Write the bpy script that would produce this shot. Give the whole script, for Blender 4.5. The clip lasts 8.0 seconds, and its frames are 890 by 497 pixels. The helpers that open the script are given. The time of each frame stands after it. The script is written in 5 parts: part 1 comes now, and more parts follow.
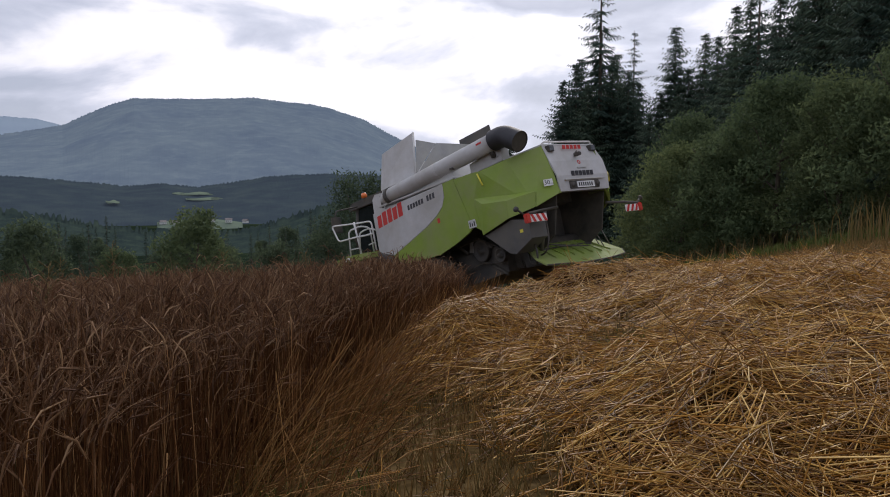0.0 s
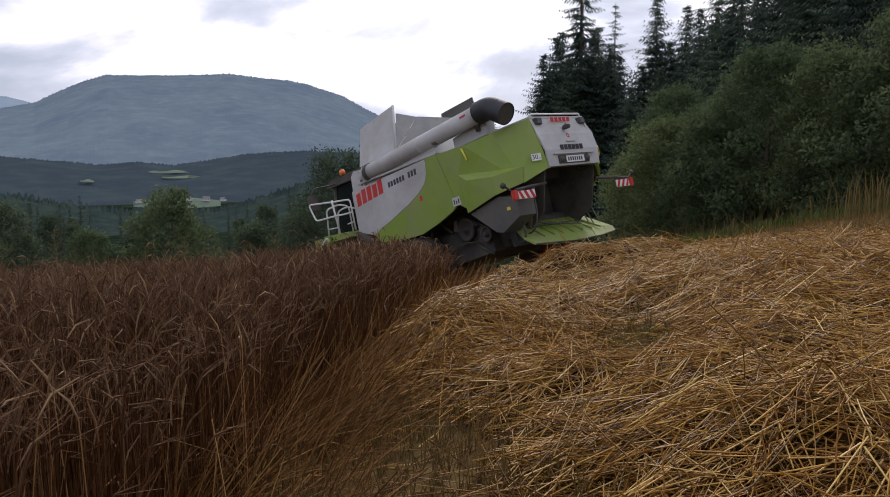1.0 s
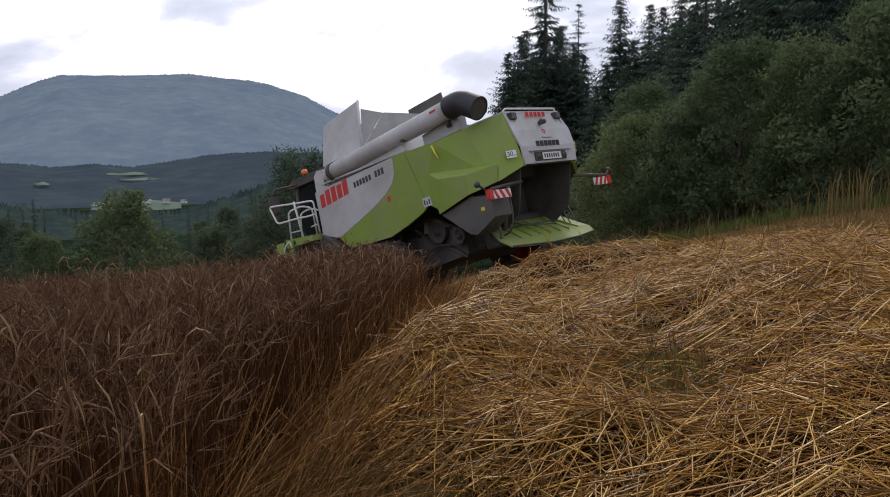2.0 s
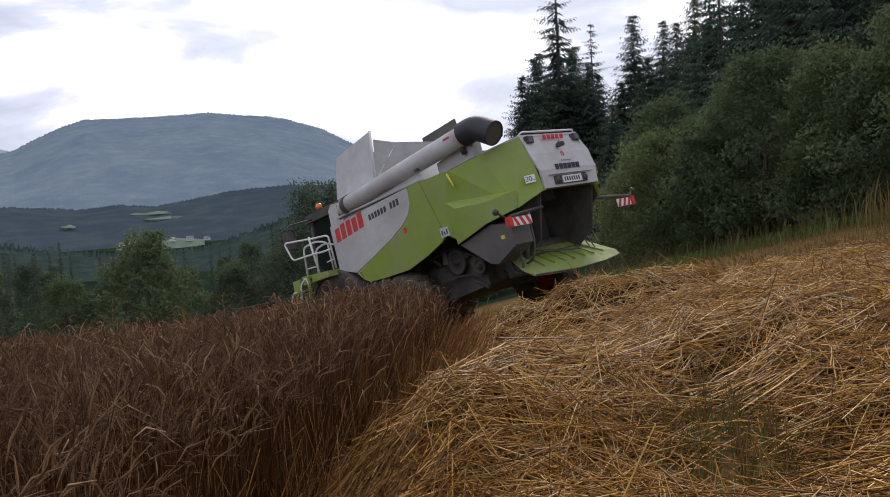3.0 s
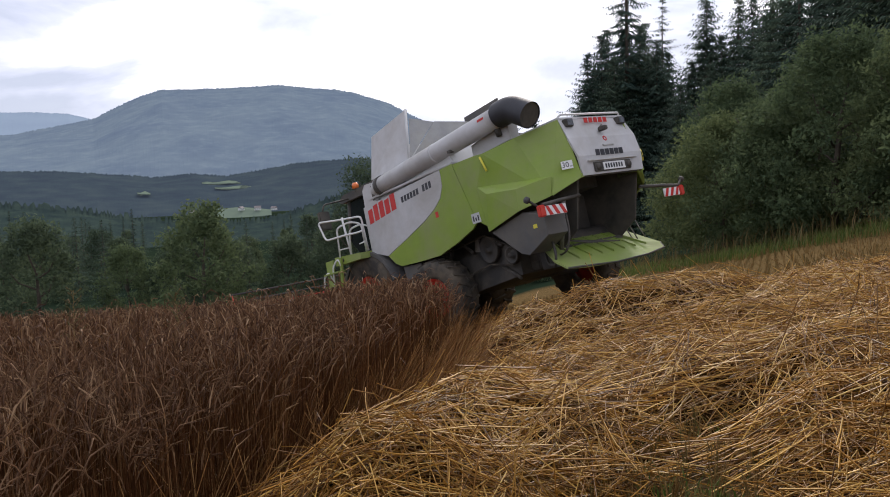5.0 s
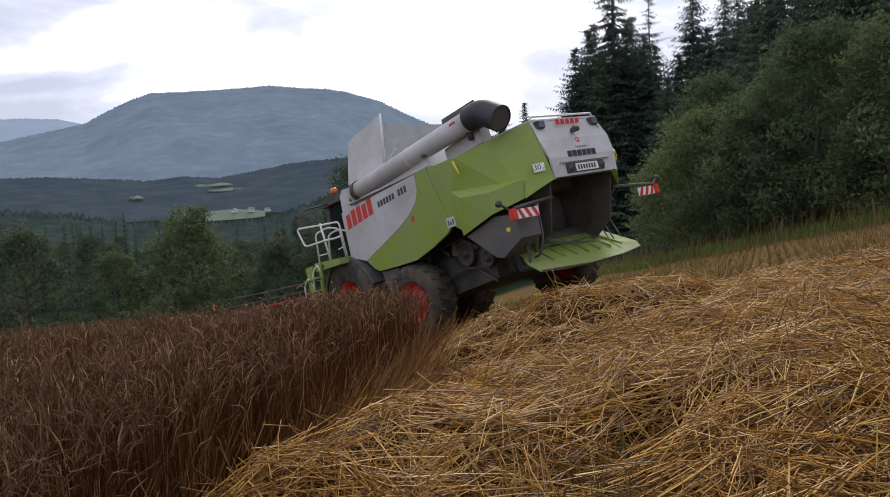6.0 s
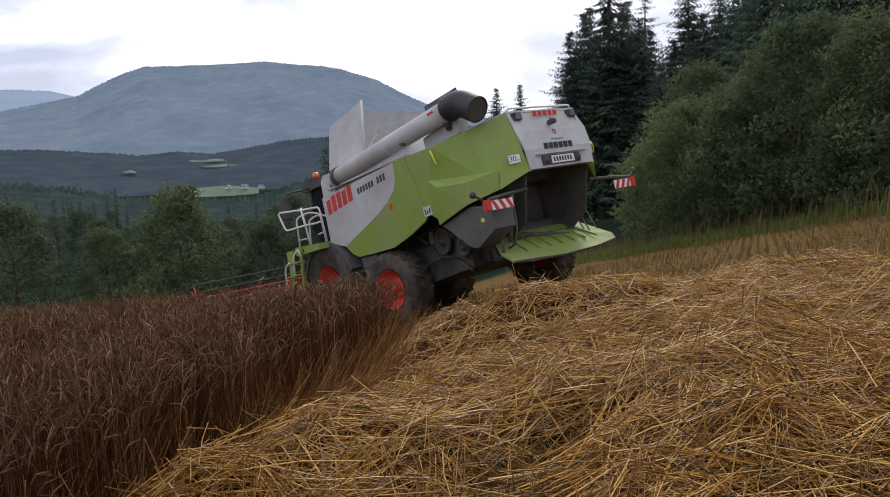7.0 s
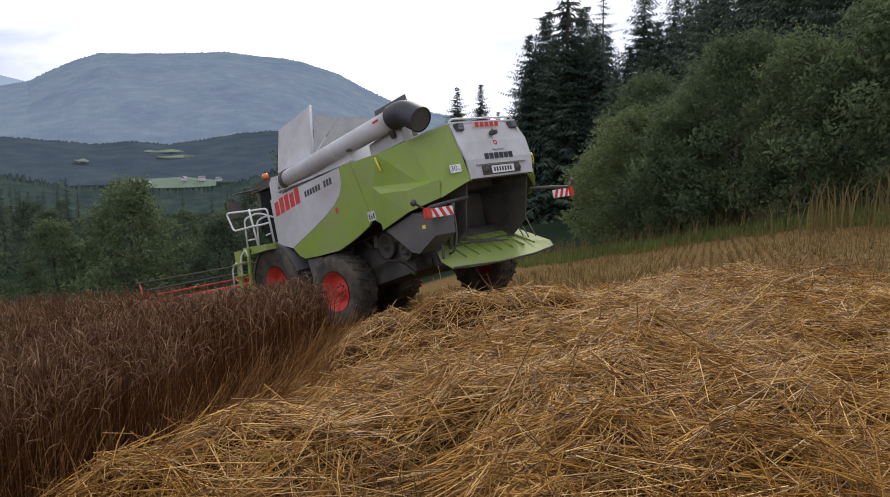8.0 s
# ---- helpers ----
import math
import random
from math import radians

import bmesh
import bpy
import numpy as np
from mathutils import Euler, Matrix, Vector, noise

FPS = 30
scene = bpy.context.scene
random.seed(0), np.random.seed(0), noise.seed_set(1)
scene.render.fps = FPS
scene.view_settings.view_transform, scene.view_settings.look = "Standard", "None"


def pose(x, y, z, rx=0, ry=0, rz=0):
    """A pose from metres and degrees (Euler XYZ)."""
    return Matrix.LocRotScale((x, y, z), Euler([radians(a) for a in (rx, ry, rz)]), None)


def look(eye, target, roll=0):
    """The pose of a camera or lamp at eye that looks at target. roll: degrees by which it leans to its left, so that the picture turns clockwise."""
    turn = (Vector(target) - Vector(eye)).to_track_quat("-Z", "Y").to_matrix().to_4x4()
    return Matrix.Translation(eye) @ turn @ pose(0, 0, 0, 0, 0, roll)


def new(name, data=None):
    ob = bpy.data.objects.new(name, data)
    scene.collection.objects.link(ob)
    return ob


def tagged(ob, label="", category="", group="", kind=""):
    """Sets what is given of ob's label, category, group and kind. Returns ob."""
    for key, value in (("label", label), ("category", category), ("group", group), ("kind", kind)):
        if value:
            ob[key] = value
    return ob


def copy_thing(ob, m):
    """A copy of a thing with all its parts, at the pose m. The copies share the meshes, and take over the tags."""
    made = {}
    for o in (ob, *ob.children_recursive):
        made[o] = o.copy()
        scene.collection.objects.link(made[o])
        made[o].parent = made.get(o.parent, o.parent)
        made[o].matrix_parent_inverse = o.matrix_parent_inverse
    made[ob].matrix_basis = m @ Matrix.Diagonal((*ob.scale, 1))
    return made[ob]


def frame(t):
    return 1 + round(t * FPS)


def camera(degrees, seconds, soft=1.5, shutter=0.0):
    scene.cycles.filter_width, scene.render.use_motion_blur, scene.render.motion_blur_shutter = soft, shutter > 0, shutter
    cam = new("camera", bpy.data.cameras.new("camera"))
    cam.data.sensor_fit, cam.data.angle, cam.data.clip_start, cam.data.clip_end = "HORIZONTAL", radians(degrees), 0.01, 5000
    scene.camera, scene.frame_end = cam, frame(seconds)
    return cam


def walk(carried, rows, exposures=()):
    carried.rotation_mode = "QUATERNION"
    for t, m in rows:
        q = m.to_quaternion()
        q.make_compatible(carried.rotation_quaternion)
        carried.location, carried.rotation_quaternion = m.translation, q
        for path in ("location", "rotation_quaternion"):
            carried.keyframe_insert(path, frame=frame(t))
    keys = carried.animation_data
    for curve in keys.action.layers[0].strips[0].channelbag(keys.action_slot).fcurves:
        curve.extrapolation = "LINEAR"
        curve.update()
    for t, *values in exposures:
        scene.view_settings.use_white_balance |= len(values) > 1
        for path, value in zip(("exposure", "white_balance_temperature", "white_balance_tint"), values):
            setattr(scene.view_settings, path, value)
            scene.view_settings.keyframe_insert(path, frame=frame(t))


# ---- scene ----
EXPO, SKY, SUN, MTN_GLOW = 0.0, 1.0, 1.3, 0.25
cam = camera(62.4, 8.0, soft=1.0)
PATH = [
    (0, (-0.000, -0.007, 1.008), (-0.000, 1.987, 0.860), -0.00),
    (0.5, (-0.037, 0.392, 1.053), (0.018, 2.382, 0.867), -0.49),
    (1, (-0.051, 0.693, 1.004), (0.002, 2.681, 0.792), -0.44),
    (2.5, (-0.141, 1.803, 0.979), (0.040, 3.783, 0.767), -0.98),
    (3, (-0.047, 1.978, 1.028), (0.045, 3.971, 0.886), -3.43),
    (3.5, (0.050, 2.180, 1.050), (0.119, 4.169, 0.845), -1.27),
    (4, (0.106, 2.303, 1.064), (0.170, 4.288, 0.826), -0.79),
    (4.5, (0.288, 2.448, 1.092), (0.264, 4.437, 0.883), -0.51),
    (5, (0.490, 2.559, 1.118), (0.411, 4.548, 0.921), -1.85),
    (6.5, (0.954, 2.597, 1.288), (0.897, 4.583, 1.060), -3.51),
    (7, (1.102, 2.499, 1.354), (1.051, 4.482, 1.095), -2.05),
    (7.5, (1.244, 2.325, 1.437), (1.268, 4.309, 1.191), -1.50),
    (8, (1.387, 2.153, 1.524), (1.446, 4.134, 1.255), -0.52),
]
walk(cam, [(t, look(eye, target, roll)) for t, eye, target, roll in PATH],
     [(t, EXPO + stops, 6350, 17) for t, stops in ((0.0, -0.06), (1.2, 0.08), (2.5, 0.16), (4.5, 0.42), (6.5, 0.30), (8.0, 0.55))])

# ---- light ----
SUN_AZ, SUN_EL = 8.0, 34.0          # degrees right of straight ahead, above the horizon
sun_way = Vector((math.sin(radians(SUN_AZ)) * math.cos(radians(SUN_EL)),
                  math.cos(radians(SUN_AZ)) * math.cos(radians(SUN_EL)), math.sin(radians(SUN_EL))))
world = bpy.data.worlds.new("sky")
scene.world = world
world.use_nodes = True
wn = world.node_tree
back = wn.nodes["Background"]


def node(tree, kind, values=()):
    n = tree.nodes.new(kind)
    for key, value in dict(values).items():
        n.inputs[key].default_value = value
    return n


def ramp(tree, source, stops):
    r = tree.nodes.new("ShaderNodeValToRGB")
    while len(r.color_ramp.elements) < len(stops):
        r.color_ramp.elements.new(0.5)
    for e, (at, col) in zip(r.color_ramp.elements, stops):
        e.position, e.color = at, (*col, 1)
    if source is not None:
        tree.links.new(source, r.inputs[0])
    return r.outputs[0]


def blend(tree, fac, a, b, how="MIX"):
    m = tree.nodes.new("ShaderNodeMix")
    m.data_type, m.blend_type = "RGBA", how
    for slot, value in ((0, fac), (6, a), (7, b)):
        if isinstance(value, (int, float)):
            m.inputs[slot].default_value = value
        elif isinstance(value, tuple):
            m.inputs[slot].default_value = (*value, 1)
        else:
            tree.links.new(value, m.inputs[slot])
    return m.outputs[2]


# Broken cloud over a Nishita sky, brightest round the hidden sun
nishita = node(wn, "ShaderNodeTexSky")
nishita.sky_type, nishita.sun_disc = "NISHITA", False
nishita.sun_elevation, nishita.sun_rotation = radians(SUN_EL), radians(SUN_AZ)
dim = blend(wn, 1.0, nishita.outputs[0], (0.12, 0.12, 0.12), "MULTIPLY")
co = node(wn, "ShaderNodeTexCoord")
stretch = node(wn, "ShaderNodeMapping", {"Scale": (1.0, 1.0, 2.6), "Location": (0.35, 0.1, 0.2)})
wn.links.new(co.outputs["Generated"], stretch.inputs[0])
puffs = node(wn, "ShaderNodeTexNoise", {"Scale": 4.2, "Detail": 7.0, "Roughness": 0.52, "Distortion": 0.35})
wn.links.new(stretch.outputs[0], puffs.inputs["Vector"])
cloud = ramp(wn, puffs.outputs[0], [(0.40, (0.52, 0.57, 0.66)), (0.49, (0.72, 0.77, 0.86)), (0.56, (1.02, 1.04, 1.08)), (0.66, (1.3, 1.3, 1.3))])
cover = ramp(wn, puffs.outputs[0], [(0.25, (0.80, 0.80, 0.80)), (0.5, (1, 1, 1))])
dot = node(wn, "ShaderNodeVectorMath")
dot.operation = "DOT_PRODUCT"
dot.inputs[1].default_value = sun_way
wn.links.new(co.outputs["Generated"], dot.inputs[0])
glow = ramp(wn, dot.outputs["Value"], [(0.0, (0.78, 0.80, 0.84)), (0.55, (0.84, 0.85, 0.87)), (0.80, (0.95, 0.95, 0.96)), (1.0, (1.16, 1.15, 1.13))])
lit = blend(wn, 1.0, cloud, glow, "MULTIPLY")
wn.links.new(blend(wn, cover, dim, lit), back.inputs[0])
back.inputs[1].default_value = SKY

sun = new("sun", bpy.data.lights.new("sun", "SUN"))
sun.data.energy, sun.data.angle, sun.data.color = SUN, radians(16), (1.0, 0.93, 0.80)
sun.matrix_world = look(sun_way * 60, (0, 0, 0))


# ---- materials ----
def surf(name, stops, size=1.0, rough=0.6, bump=0.2, metal=0.0, dust=None, dust_size=1.4, dust_most=0.5, detail=6.0, coat=0.0, gloss=0.5):
    """A solid surface: fine grain between the stops' colours, and a veil of dust in larger patches."""
    m = bpy.data.materials.new(name)
    m.use_nodes = True
    t = m.node_tree
    p = t.nodes["Principled BSDF"]
    c = node(t, "ShaderNodeTexCoord")
    n1 = node(t, "ShaderNodeTexNoise", {"Scale": 1.0 / size, "Detail": detail, "Roughness": 0.6})
    t.links.new(c.outputs["Object"], n1.inputs["Vector"])
    n = len(stops)
    col = ramp(t, n1.outputs[0], [(0.3 + 0.4 * i / max(1, n - 1), s) for i, s in enumerate(stops)])
    if dust:
        n2 = node(t, "ShaderNodeTexNoise", {"Scale": 1.0 / dust_size, "Detail": 8.0, "Roughness": 0.65, "Distortion": 0.4})
        t.links.new(c.outputs["Object"], n2.inputs["Vector"])
        k = dust_most
        col = blend(t, ramp(t, n2.outputs[0], [(0.38, (0.1 * k, 0.1 * k, 0.1 * k)), (0.68, (k, k, k))]), col, dust)
        t.links.new(ramp(t, n2.outputs[0], [(0.3, (rough, rough, rough)), (0.7, (min(1, rough + 0.3),) * 3)]), p.inputs["Roughness"])
    else:
        p.inputs["Roughness"].default_value = rough
    t.links.new(col, p.inputs["Base Color"])
    p.inputs["Metallic"].default_value = metal
    p.inputs["Coat Weight"].default_value = coat
    p.inputs["Specular IOR Level"].default_value = gloss
    if bump:
        b = node(t, "ShaderNodeBump", {"Strength": bump, "Distance": 0.02 * size})
        t.links.new(n1.outputs[0], b.inputs["Height"])
        t.links.new(b.outputs[0], p.inputs["Normal"])
    return m


def strand(name, stops, rough=0.55, through_light=0.25, patch=None, gloss=0.18, vary=None):
    """Stalks and leaves: each piece its own shade, a share of the light passing through."""
    m = bpy.data.materials.new(name)
    m.use_nodes = True
    t = m.node_tree
    p = t.nodes["Principled BSDF"]
    g = node(t, "ShaderNodeNewGeometry")
    n = len(stops)
    col = ramp(t, g.outputs["Random Per Island"], [(i / max(1, n - 1), s) for i, s in enumerate(stops)])
    if patch:
        c = node(t, "ShaderNodeTexCoord")
        n2 = node(t, "ShaderNodeTexNoise", {"Scale": 1.0 / patch[0], "Detail": 4.0})
        t.links.new(c.outputs["Object"], n2.inputs["Vector"])
        col = blend(t, ramp(t, n2.outputs[0], [(0.4, (0, 0, 0)), (0.65, (patch[2],) * 3)]), col, patch[1])
    if vary:
        info = node(t, "ShaderNodeObjectInfo")
        col = blend(t, 1.0, col, ramp(t, info.outputs["Random"], [(0.0, vary[0]), (0.5, (1, 1, 1)), (1.0, vary[1])]), "MULTIPLY")
    t.links.new(col, p.inputs["Base Color"])
    p.inputs["Roughness"].default_value = rough
    p.inputs["Specular IOR Level"].default_value = gloss
    tr = node(t, "ShaderNodeBsdfTranslucent")
    t.links.new(col, tr.inputs[0])
    mix = node(t, "ShaderNodeMixShader", {0: through_light})
    t.links.new(p.outputs[0], mix.inputs[1])
    t.links.new(tr.outputs[0], mix.inputs[2])
    t.links.new(mix.outputs[0], t.nodes["Material Output"].inputs[0])
    return m


# Dust coats: real dust, laid on thicker to paint in the dusty haze
DUST = (0.42, 0.38, 0.27)
green = surf("lime_paint", [(0.200, 0.300, 0.026), (0.245, 0.350, 0.034)], 0.5, 0.48, 0.03, dust=(0.30, 0.285, 0.17), dust_size=0.9, dust_most=0.62)
white = surf("white_paint", [(0.52, 0.52, 0.52), (0.60, 0.59, 0.585)], 0.5, 0.48, 0.03, dust=(0.34, 0.31, 0.26), dust_size=0.8, dust_most=0.60)
pale = surf("galvanised_sheet", [(0.50, 0.50, 0.50), (0.62, 0.62, 0.61)], 0.3, 0.5, 0.05, dust=DUST, dust_size=0.7, dust_most=0.3)
dark = surf("black_plastic", [(0.025, 0.025, 0.026), (0.045, 0.043, 0.04)], 0.3, 0.55, 0.1, dust=(0.19, 0.16, 0.12), dust_size=0.5, dust_most=0.55)
cloth = surf("worn_grey_sheet", [(0.24, 0.24, 0.24), (0.34, 0.34, 0.33)], 0.3, 0.6, 0.06, dust=DUST, dust_size=0.7, dust_most=0.3)
grey = surf("grey_cover", [(0.07, 0.07, 0.072), (0.10, 0.10, 0.10)], 0.3, 0.55, 0.1, dust=(0.20, 0.17, 0.12), dust_size=0.6, dust_most=0.5)
# near black stands for shade inside body, outlet and spout; dust over it
black = surf("inner_shade_sheet", [(0.030, 0.028, 0.026), (0.060, 0.054, 0.047)], 0.3, 0.9, 0.1, dust=(0.17, 0.145, 0.11), dust_size=0.5, dust_most=0.6)
steel = surf("worn_steel", [(0.20, 0.19, 0.18), (0.32, 0.31, 0.29)], 0.1, 0.45, 0.1, metal=0.7, dust=(0.18, 0.14, 0.09), dust_size=0.2)
boot = surf("rubber_boot", [(0.020, 0.020, 0.024), (0.034, 0.034, 0.040)], 0.2, 0.6, 0.1)
rubber = surf("tyre_rubber", [(0.018, 0.017, 0.016), (0.035, 0.032, 0.028)], 0.08, 0.85, 0.3, dust=(0.19, 0.15, 0.10), dust_size=0.3, dust_most=0.65)
red = surf("red_paint", [(0.60, 0.030, 0.018), (0.70, 0.045, 0.028)], 0.3, 0.5, 0.05, dust=(0.28, 0.13, 0.08), dust_size=0.3, dust_most=0.4)
redmark = surf("red_lettering", [(0.55, 0.03, 0.025), (0.62, 0.045, 0.035)], 0.2, 0.5, 0.0)
inkmark = surf("dark_lettering", [(0.03, 0.03, 0.035), (0.06, 0.06, 0.065)], 0.2, 0.5, 0.0)
sign = surf("sign_white", [(0.72, 0.72, 0.70), (0.80, 0.80, 0.78)], 0.1, 0.5, 0.0)
tube_paint = surf("pale_tube_paint", [(0.62, 0.61, 0.58), (0.72, 0.71, 0.69)], 0.1, 0.45, 0.03)
yellow = surf("yellow_sticker", [(0.70, 0.60, 0.05), (0.75, 0.66, 0.08)], 0.1, 0.5, 0.0)
amber = surf("amber_lens", [(0.75, 0.16, 0.03), (0.8, 0.2, 0.04)], 0.1, 0.2, 0.0)
lens = surf("lamp_glass", [(0.10, 0.11, 0.12), (0.22, 0.23, 0.25)], 0.05, 0.12, 0.0)
glass = surf("cab_glass", [(0.01, 0.012, 0.014), (0.02, 0.022, 0.024)], 0.5, 0.08, 0.0)
bark = surf("bark", [(0.045, 0.035, 0.025), (0.11, 0.085, 0.06)], 0.12, 0.9, 0.8)
# straw bed coloured near black: the shade in the gaps is painted
bed = surf("shaded_straw_bed", [(0.014, 0.007, 0.003), (0.045, 0.022, 0.007), (0.10, 0.052, 0.016)], 0.035, 1.0, 0.9, gloss=0.0)

wheat_mat = strand("ripe_wheat", [(0.060, 0.023, 0.009), (0.125, 0.050, 0.017), (0.205, 0.088, 0.031), (0.070, 0.028, 0.010), (0.150, 0.061, 0.021), (0.050, 0.020, 0.008), (0.52, 0.29, 0.120)], 0.50, 0.22)
bent_mat = strand("bent_wheat", [(0.10, 0.043, 0.015), (0.24, 0.112, 0.036), (0.42, 0.215, 0.070), (0.16, 0.070, 0.022), (0.60, 0.36, 0.14)], 0.5, 0.2)
ear_mat = strand("wheat_ears", [(0.175, 0.086, 0.041), (0.26, 0.142, 0.070), (0.095, 0.046, 0.024), (0.14, 0.070, 0.034), (0.46, 0.29, 0.155)], 0.6, 0.22)
straw_mat = strand("fresh_straw", [(0.070, 0.028, 0.006), (0.34, 0.148, 0.020), (0.66, 0.345, 0.056), (0.14, 0.055, 0.009), (0.50, 0.232, 0.033), (0.055, 0.024, 0.006), (0.80, 0.48, 0.115)], 0.42, 0.14,
                   patch=(0.45, (0.21, 0.098, 0.018), 0.35), gloss=0.24)
top_straw_mat = strand("bright_straw", [(0.52, 0.275, 0.048), (0.78, 0.47, 0.115), (0.36, 0.175, 0.028), (0.88, 0.60, 0.20)], 0.38, 0.12, gloss=0.35)
stub_mat = strand("stubble", [(0.20, 0.115, 0.038), (0.34, 0.205, 0.070), (0.12, 0.095, 0.030), (0.27, 0.165, 0.055)], 0.6, 0.2)
grass_mat = strand("grass", [(0.06, 0.10, 0.02), (0.10, 0.15, 0.03), (0.20, 0.18, 0.06), (0.08, 0.12, 0.025)], 0.6, 0.35)
dry_mat = strand("dry_grass", [(0.15, 0.105, 0.042), (0.22, 0.155, 0.062), (0.11, 0.095, 0.034), (0.085, 0.090, 0.028)], 0.6, 0.3)
leaf_mat = strand("broad_leaves", [(0.080, 0.112, 0.056), (0.122, 0.158, 0.074), (0.168, 0.205, 0.094), (0.098, 0.135, 0.064)], 0.75, 0.46, gloss=0.05, vary=((0.74, 0.80, 0.84), (1.25, 1.16, 0.98)))
# darker copy of the broad leaves: the wood's shade put into the colour
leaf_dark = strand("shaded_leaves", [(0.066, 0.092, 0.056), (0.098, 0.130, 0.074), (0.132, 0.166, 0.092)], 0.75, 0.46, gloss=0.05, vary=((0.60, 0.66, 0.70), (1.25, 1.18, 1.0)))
needle_mat = strand("spruce_needles", [(0.050, 0.080, 0.060), (0.076, 0.112, 0.082), (0.106, 0.145, 0.100)], 0.8, 0.28, gloss=0.05, vary=((0.75, 0.80, 0.85), (1.25, 1.2, 1.1)))


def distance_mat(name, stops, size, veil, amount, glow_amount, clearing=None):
    """Far woods seen through kilometres of air: forest mottling, and blue airlight mixed into colour and emission."""
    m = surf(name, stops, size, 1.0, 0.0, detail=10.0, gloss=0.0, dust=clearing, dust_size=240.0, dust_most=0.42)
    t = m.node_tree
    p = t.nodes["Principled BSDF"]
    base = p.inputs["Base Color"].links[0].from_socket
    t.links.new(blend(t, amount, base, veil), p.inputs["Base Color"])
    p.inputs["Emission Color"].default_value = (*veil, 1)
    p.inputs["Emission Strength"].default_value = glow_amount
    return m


# ---- builders ----
def mesh_np(name, verts, faces, mat, parent=None):
    """One mesh object from arrays: n x 3 corners, and m x 3 or m x 4 faces."""
    me = bpy.data.meshes.new(name)
    verts, faces = np.asarray(verts, np.float32), np.asarray(faces, np.int32)
    k = faces.shape[1]
    me.vertices.add(len(verts))
    me.vertices.foreach_set("co", verts.ravel())
    me.loops.add(faces.size)
    me.loops.foreach_set("vertex_index", faces.ravel())
    me.polygons.add(len(faces))
    me.polygons.foreach_set("loop_start", np.arange(0, faces.size, k, dtype=np.int32))
    me.update(calc_edges=True)
    me.materials.append(mat)
    ob = new(name, me)
    if parent is not None:
        ob.parent = parent
    return ob


def part(name, bm, material, parent, label="", bevel=0.0, flat=True):
    """Links a bmesh as one mesh under a thing or a part."""
    if bevel:
        bmesh.ops.bevel(bm, geom=[e for e in bm.edges if len(e.link_faces) == 2 and e.calc_face_angle(0) > 0.5],
                        offset=bevel, segments=2, affect="EDGES", clamp_overlap=True)
    bmesh.ops.recalc_face_normals(bm, faces=bm.faces)
    me = bpy.data.meshes.new(name)
    if not flat:
        for f in bm.faces:
            f.smooth = True
    bm.to_mesh(me)
    bm.free()
    me.materials.append(material)
    ob = new(name, me)
    ob.parent = parent
    if label:
        ob["label"] = label
    return ob


def thing(name, m, label, category, group="", kind=""):
    ob = new(name)
    ob.matrix_world = m
    ob.empty_display_size = 0.2
    return tagged(ob, label, category, group, kind)


def block(lo, hi):
    bm = bmesh.new()
    bmesh.ops.create_cube(bm, size=1)
    for v in bm.verts:
        v.co = [lo[i] if v.co[i] < 0 else hi[i] for i in range(3)]
    return bm


def slab(outline, a, b, axis=1):
    """A flat outline in the two other axes, drawn out along one axis from a to b."""
    bm = bmesh.new()
    rings = []
    for d in (a, b):
        ring = []
        for p, q in outline:
            ring.append(bm.verts.new({0: (d, p, q), 1: (p, d, q), 2: (p, q, d)}[axis]))
        rings.append(ring)
    n = len(outline)
    bm.faces.new(rings[0][::-1])
    bm.faces.new(rings[1])
    for i in range(n):
        bm.faces.new((rings[0][i], rings[0][(i + 1) % n], rings[1][(i + 1) % n], rings[1][i]))
    return bm


def sheet(points, faces, thick=0.025):
    """A bent sheet of metal with a thickness."""
    bm = bmesh.new()
    vs = [bm.verts.new(p) for p in points]
    for f in faces:
        bm.faces.new([vs[i] for i in f])
    bmesh.ops.recalc_face_normals(bm, faces=bm.faces)
    bmesh.ops.solidify(bm, geom=bm.faces[:], thickness=thick)
    return bm


def rod(path, r, sides=10, caps=True):
    """A round bar along a path; r a radius or one for each point."""
    bm = bmesh.new()
    pts = [Vector(p) for p in path]
    rs = r if isinstance(r, (list, tuple)) else [r] * len(pts)
    rings = []
    for i, p in enumerate(pts):
        d = (pts[min(i + 1, len(pts) - 1)] - pts[max(i - 1, 0)]).normalized()
        a = d.orthogonal().normalized() if i == 0 else (a - d * a.dot(d)).normalized()
        b = d.cross(a)
        rings.append([bm.verts.new(p + (a * math.cos(k) + b * math.sin(k)) * rs[i]) for k in [2 * math.pi * j / sides for j in range(sides)]])
    for q, s in zip(rings, rings[1:]):
        for j in range(sides):
            bm.faces.new((q[j], q[(j + 1) % sides], s[(j + 1) % sides], s[j]))
    if caps:
        bm.faces.new(rings[0][::-1])
        bm.faces.new(rings[-1])
    for f in bm.faces:
        f.smooth = len(f.verts) == 4
    return bm


def rounded(points, r=0.1, steps=4):
    """A path with its inner corners rounded off."""
    pts = [Vector(p) for p in points]
    out = [pts[0]]
    for a, b, c in zip(pts, pts[1:], pts[2:]):
        u, v = (a - b), (c - b)
        k = min(r, u.length * 0.45, v.length * 0.45)
        s, e = b + u.normalized() * k, b + v.normalized() * k
        for i in range(steps + 1):
            f = i / steps
            out.append(s * (1 - f) ** 2 + b * 2 * f * (1 - f) + e * f * f)
    return out + [pts[-1]]


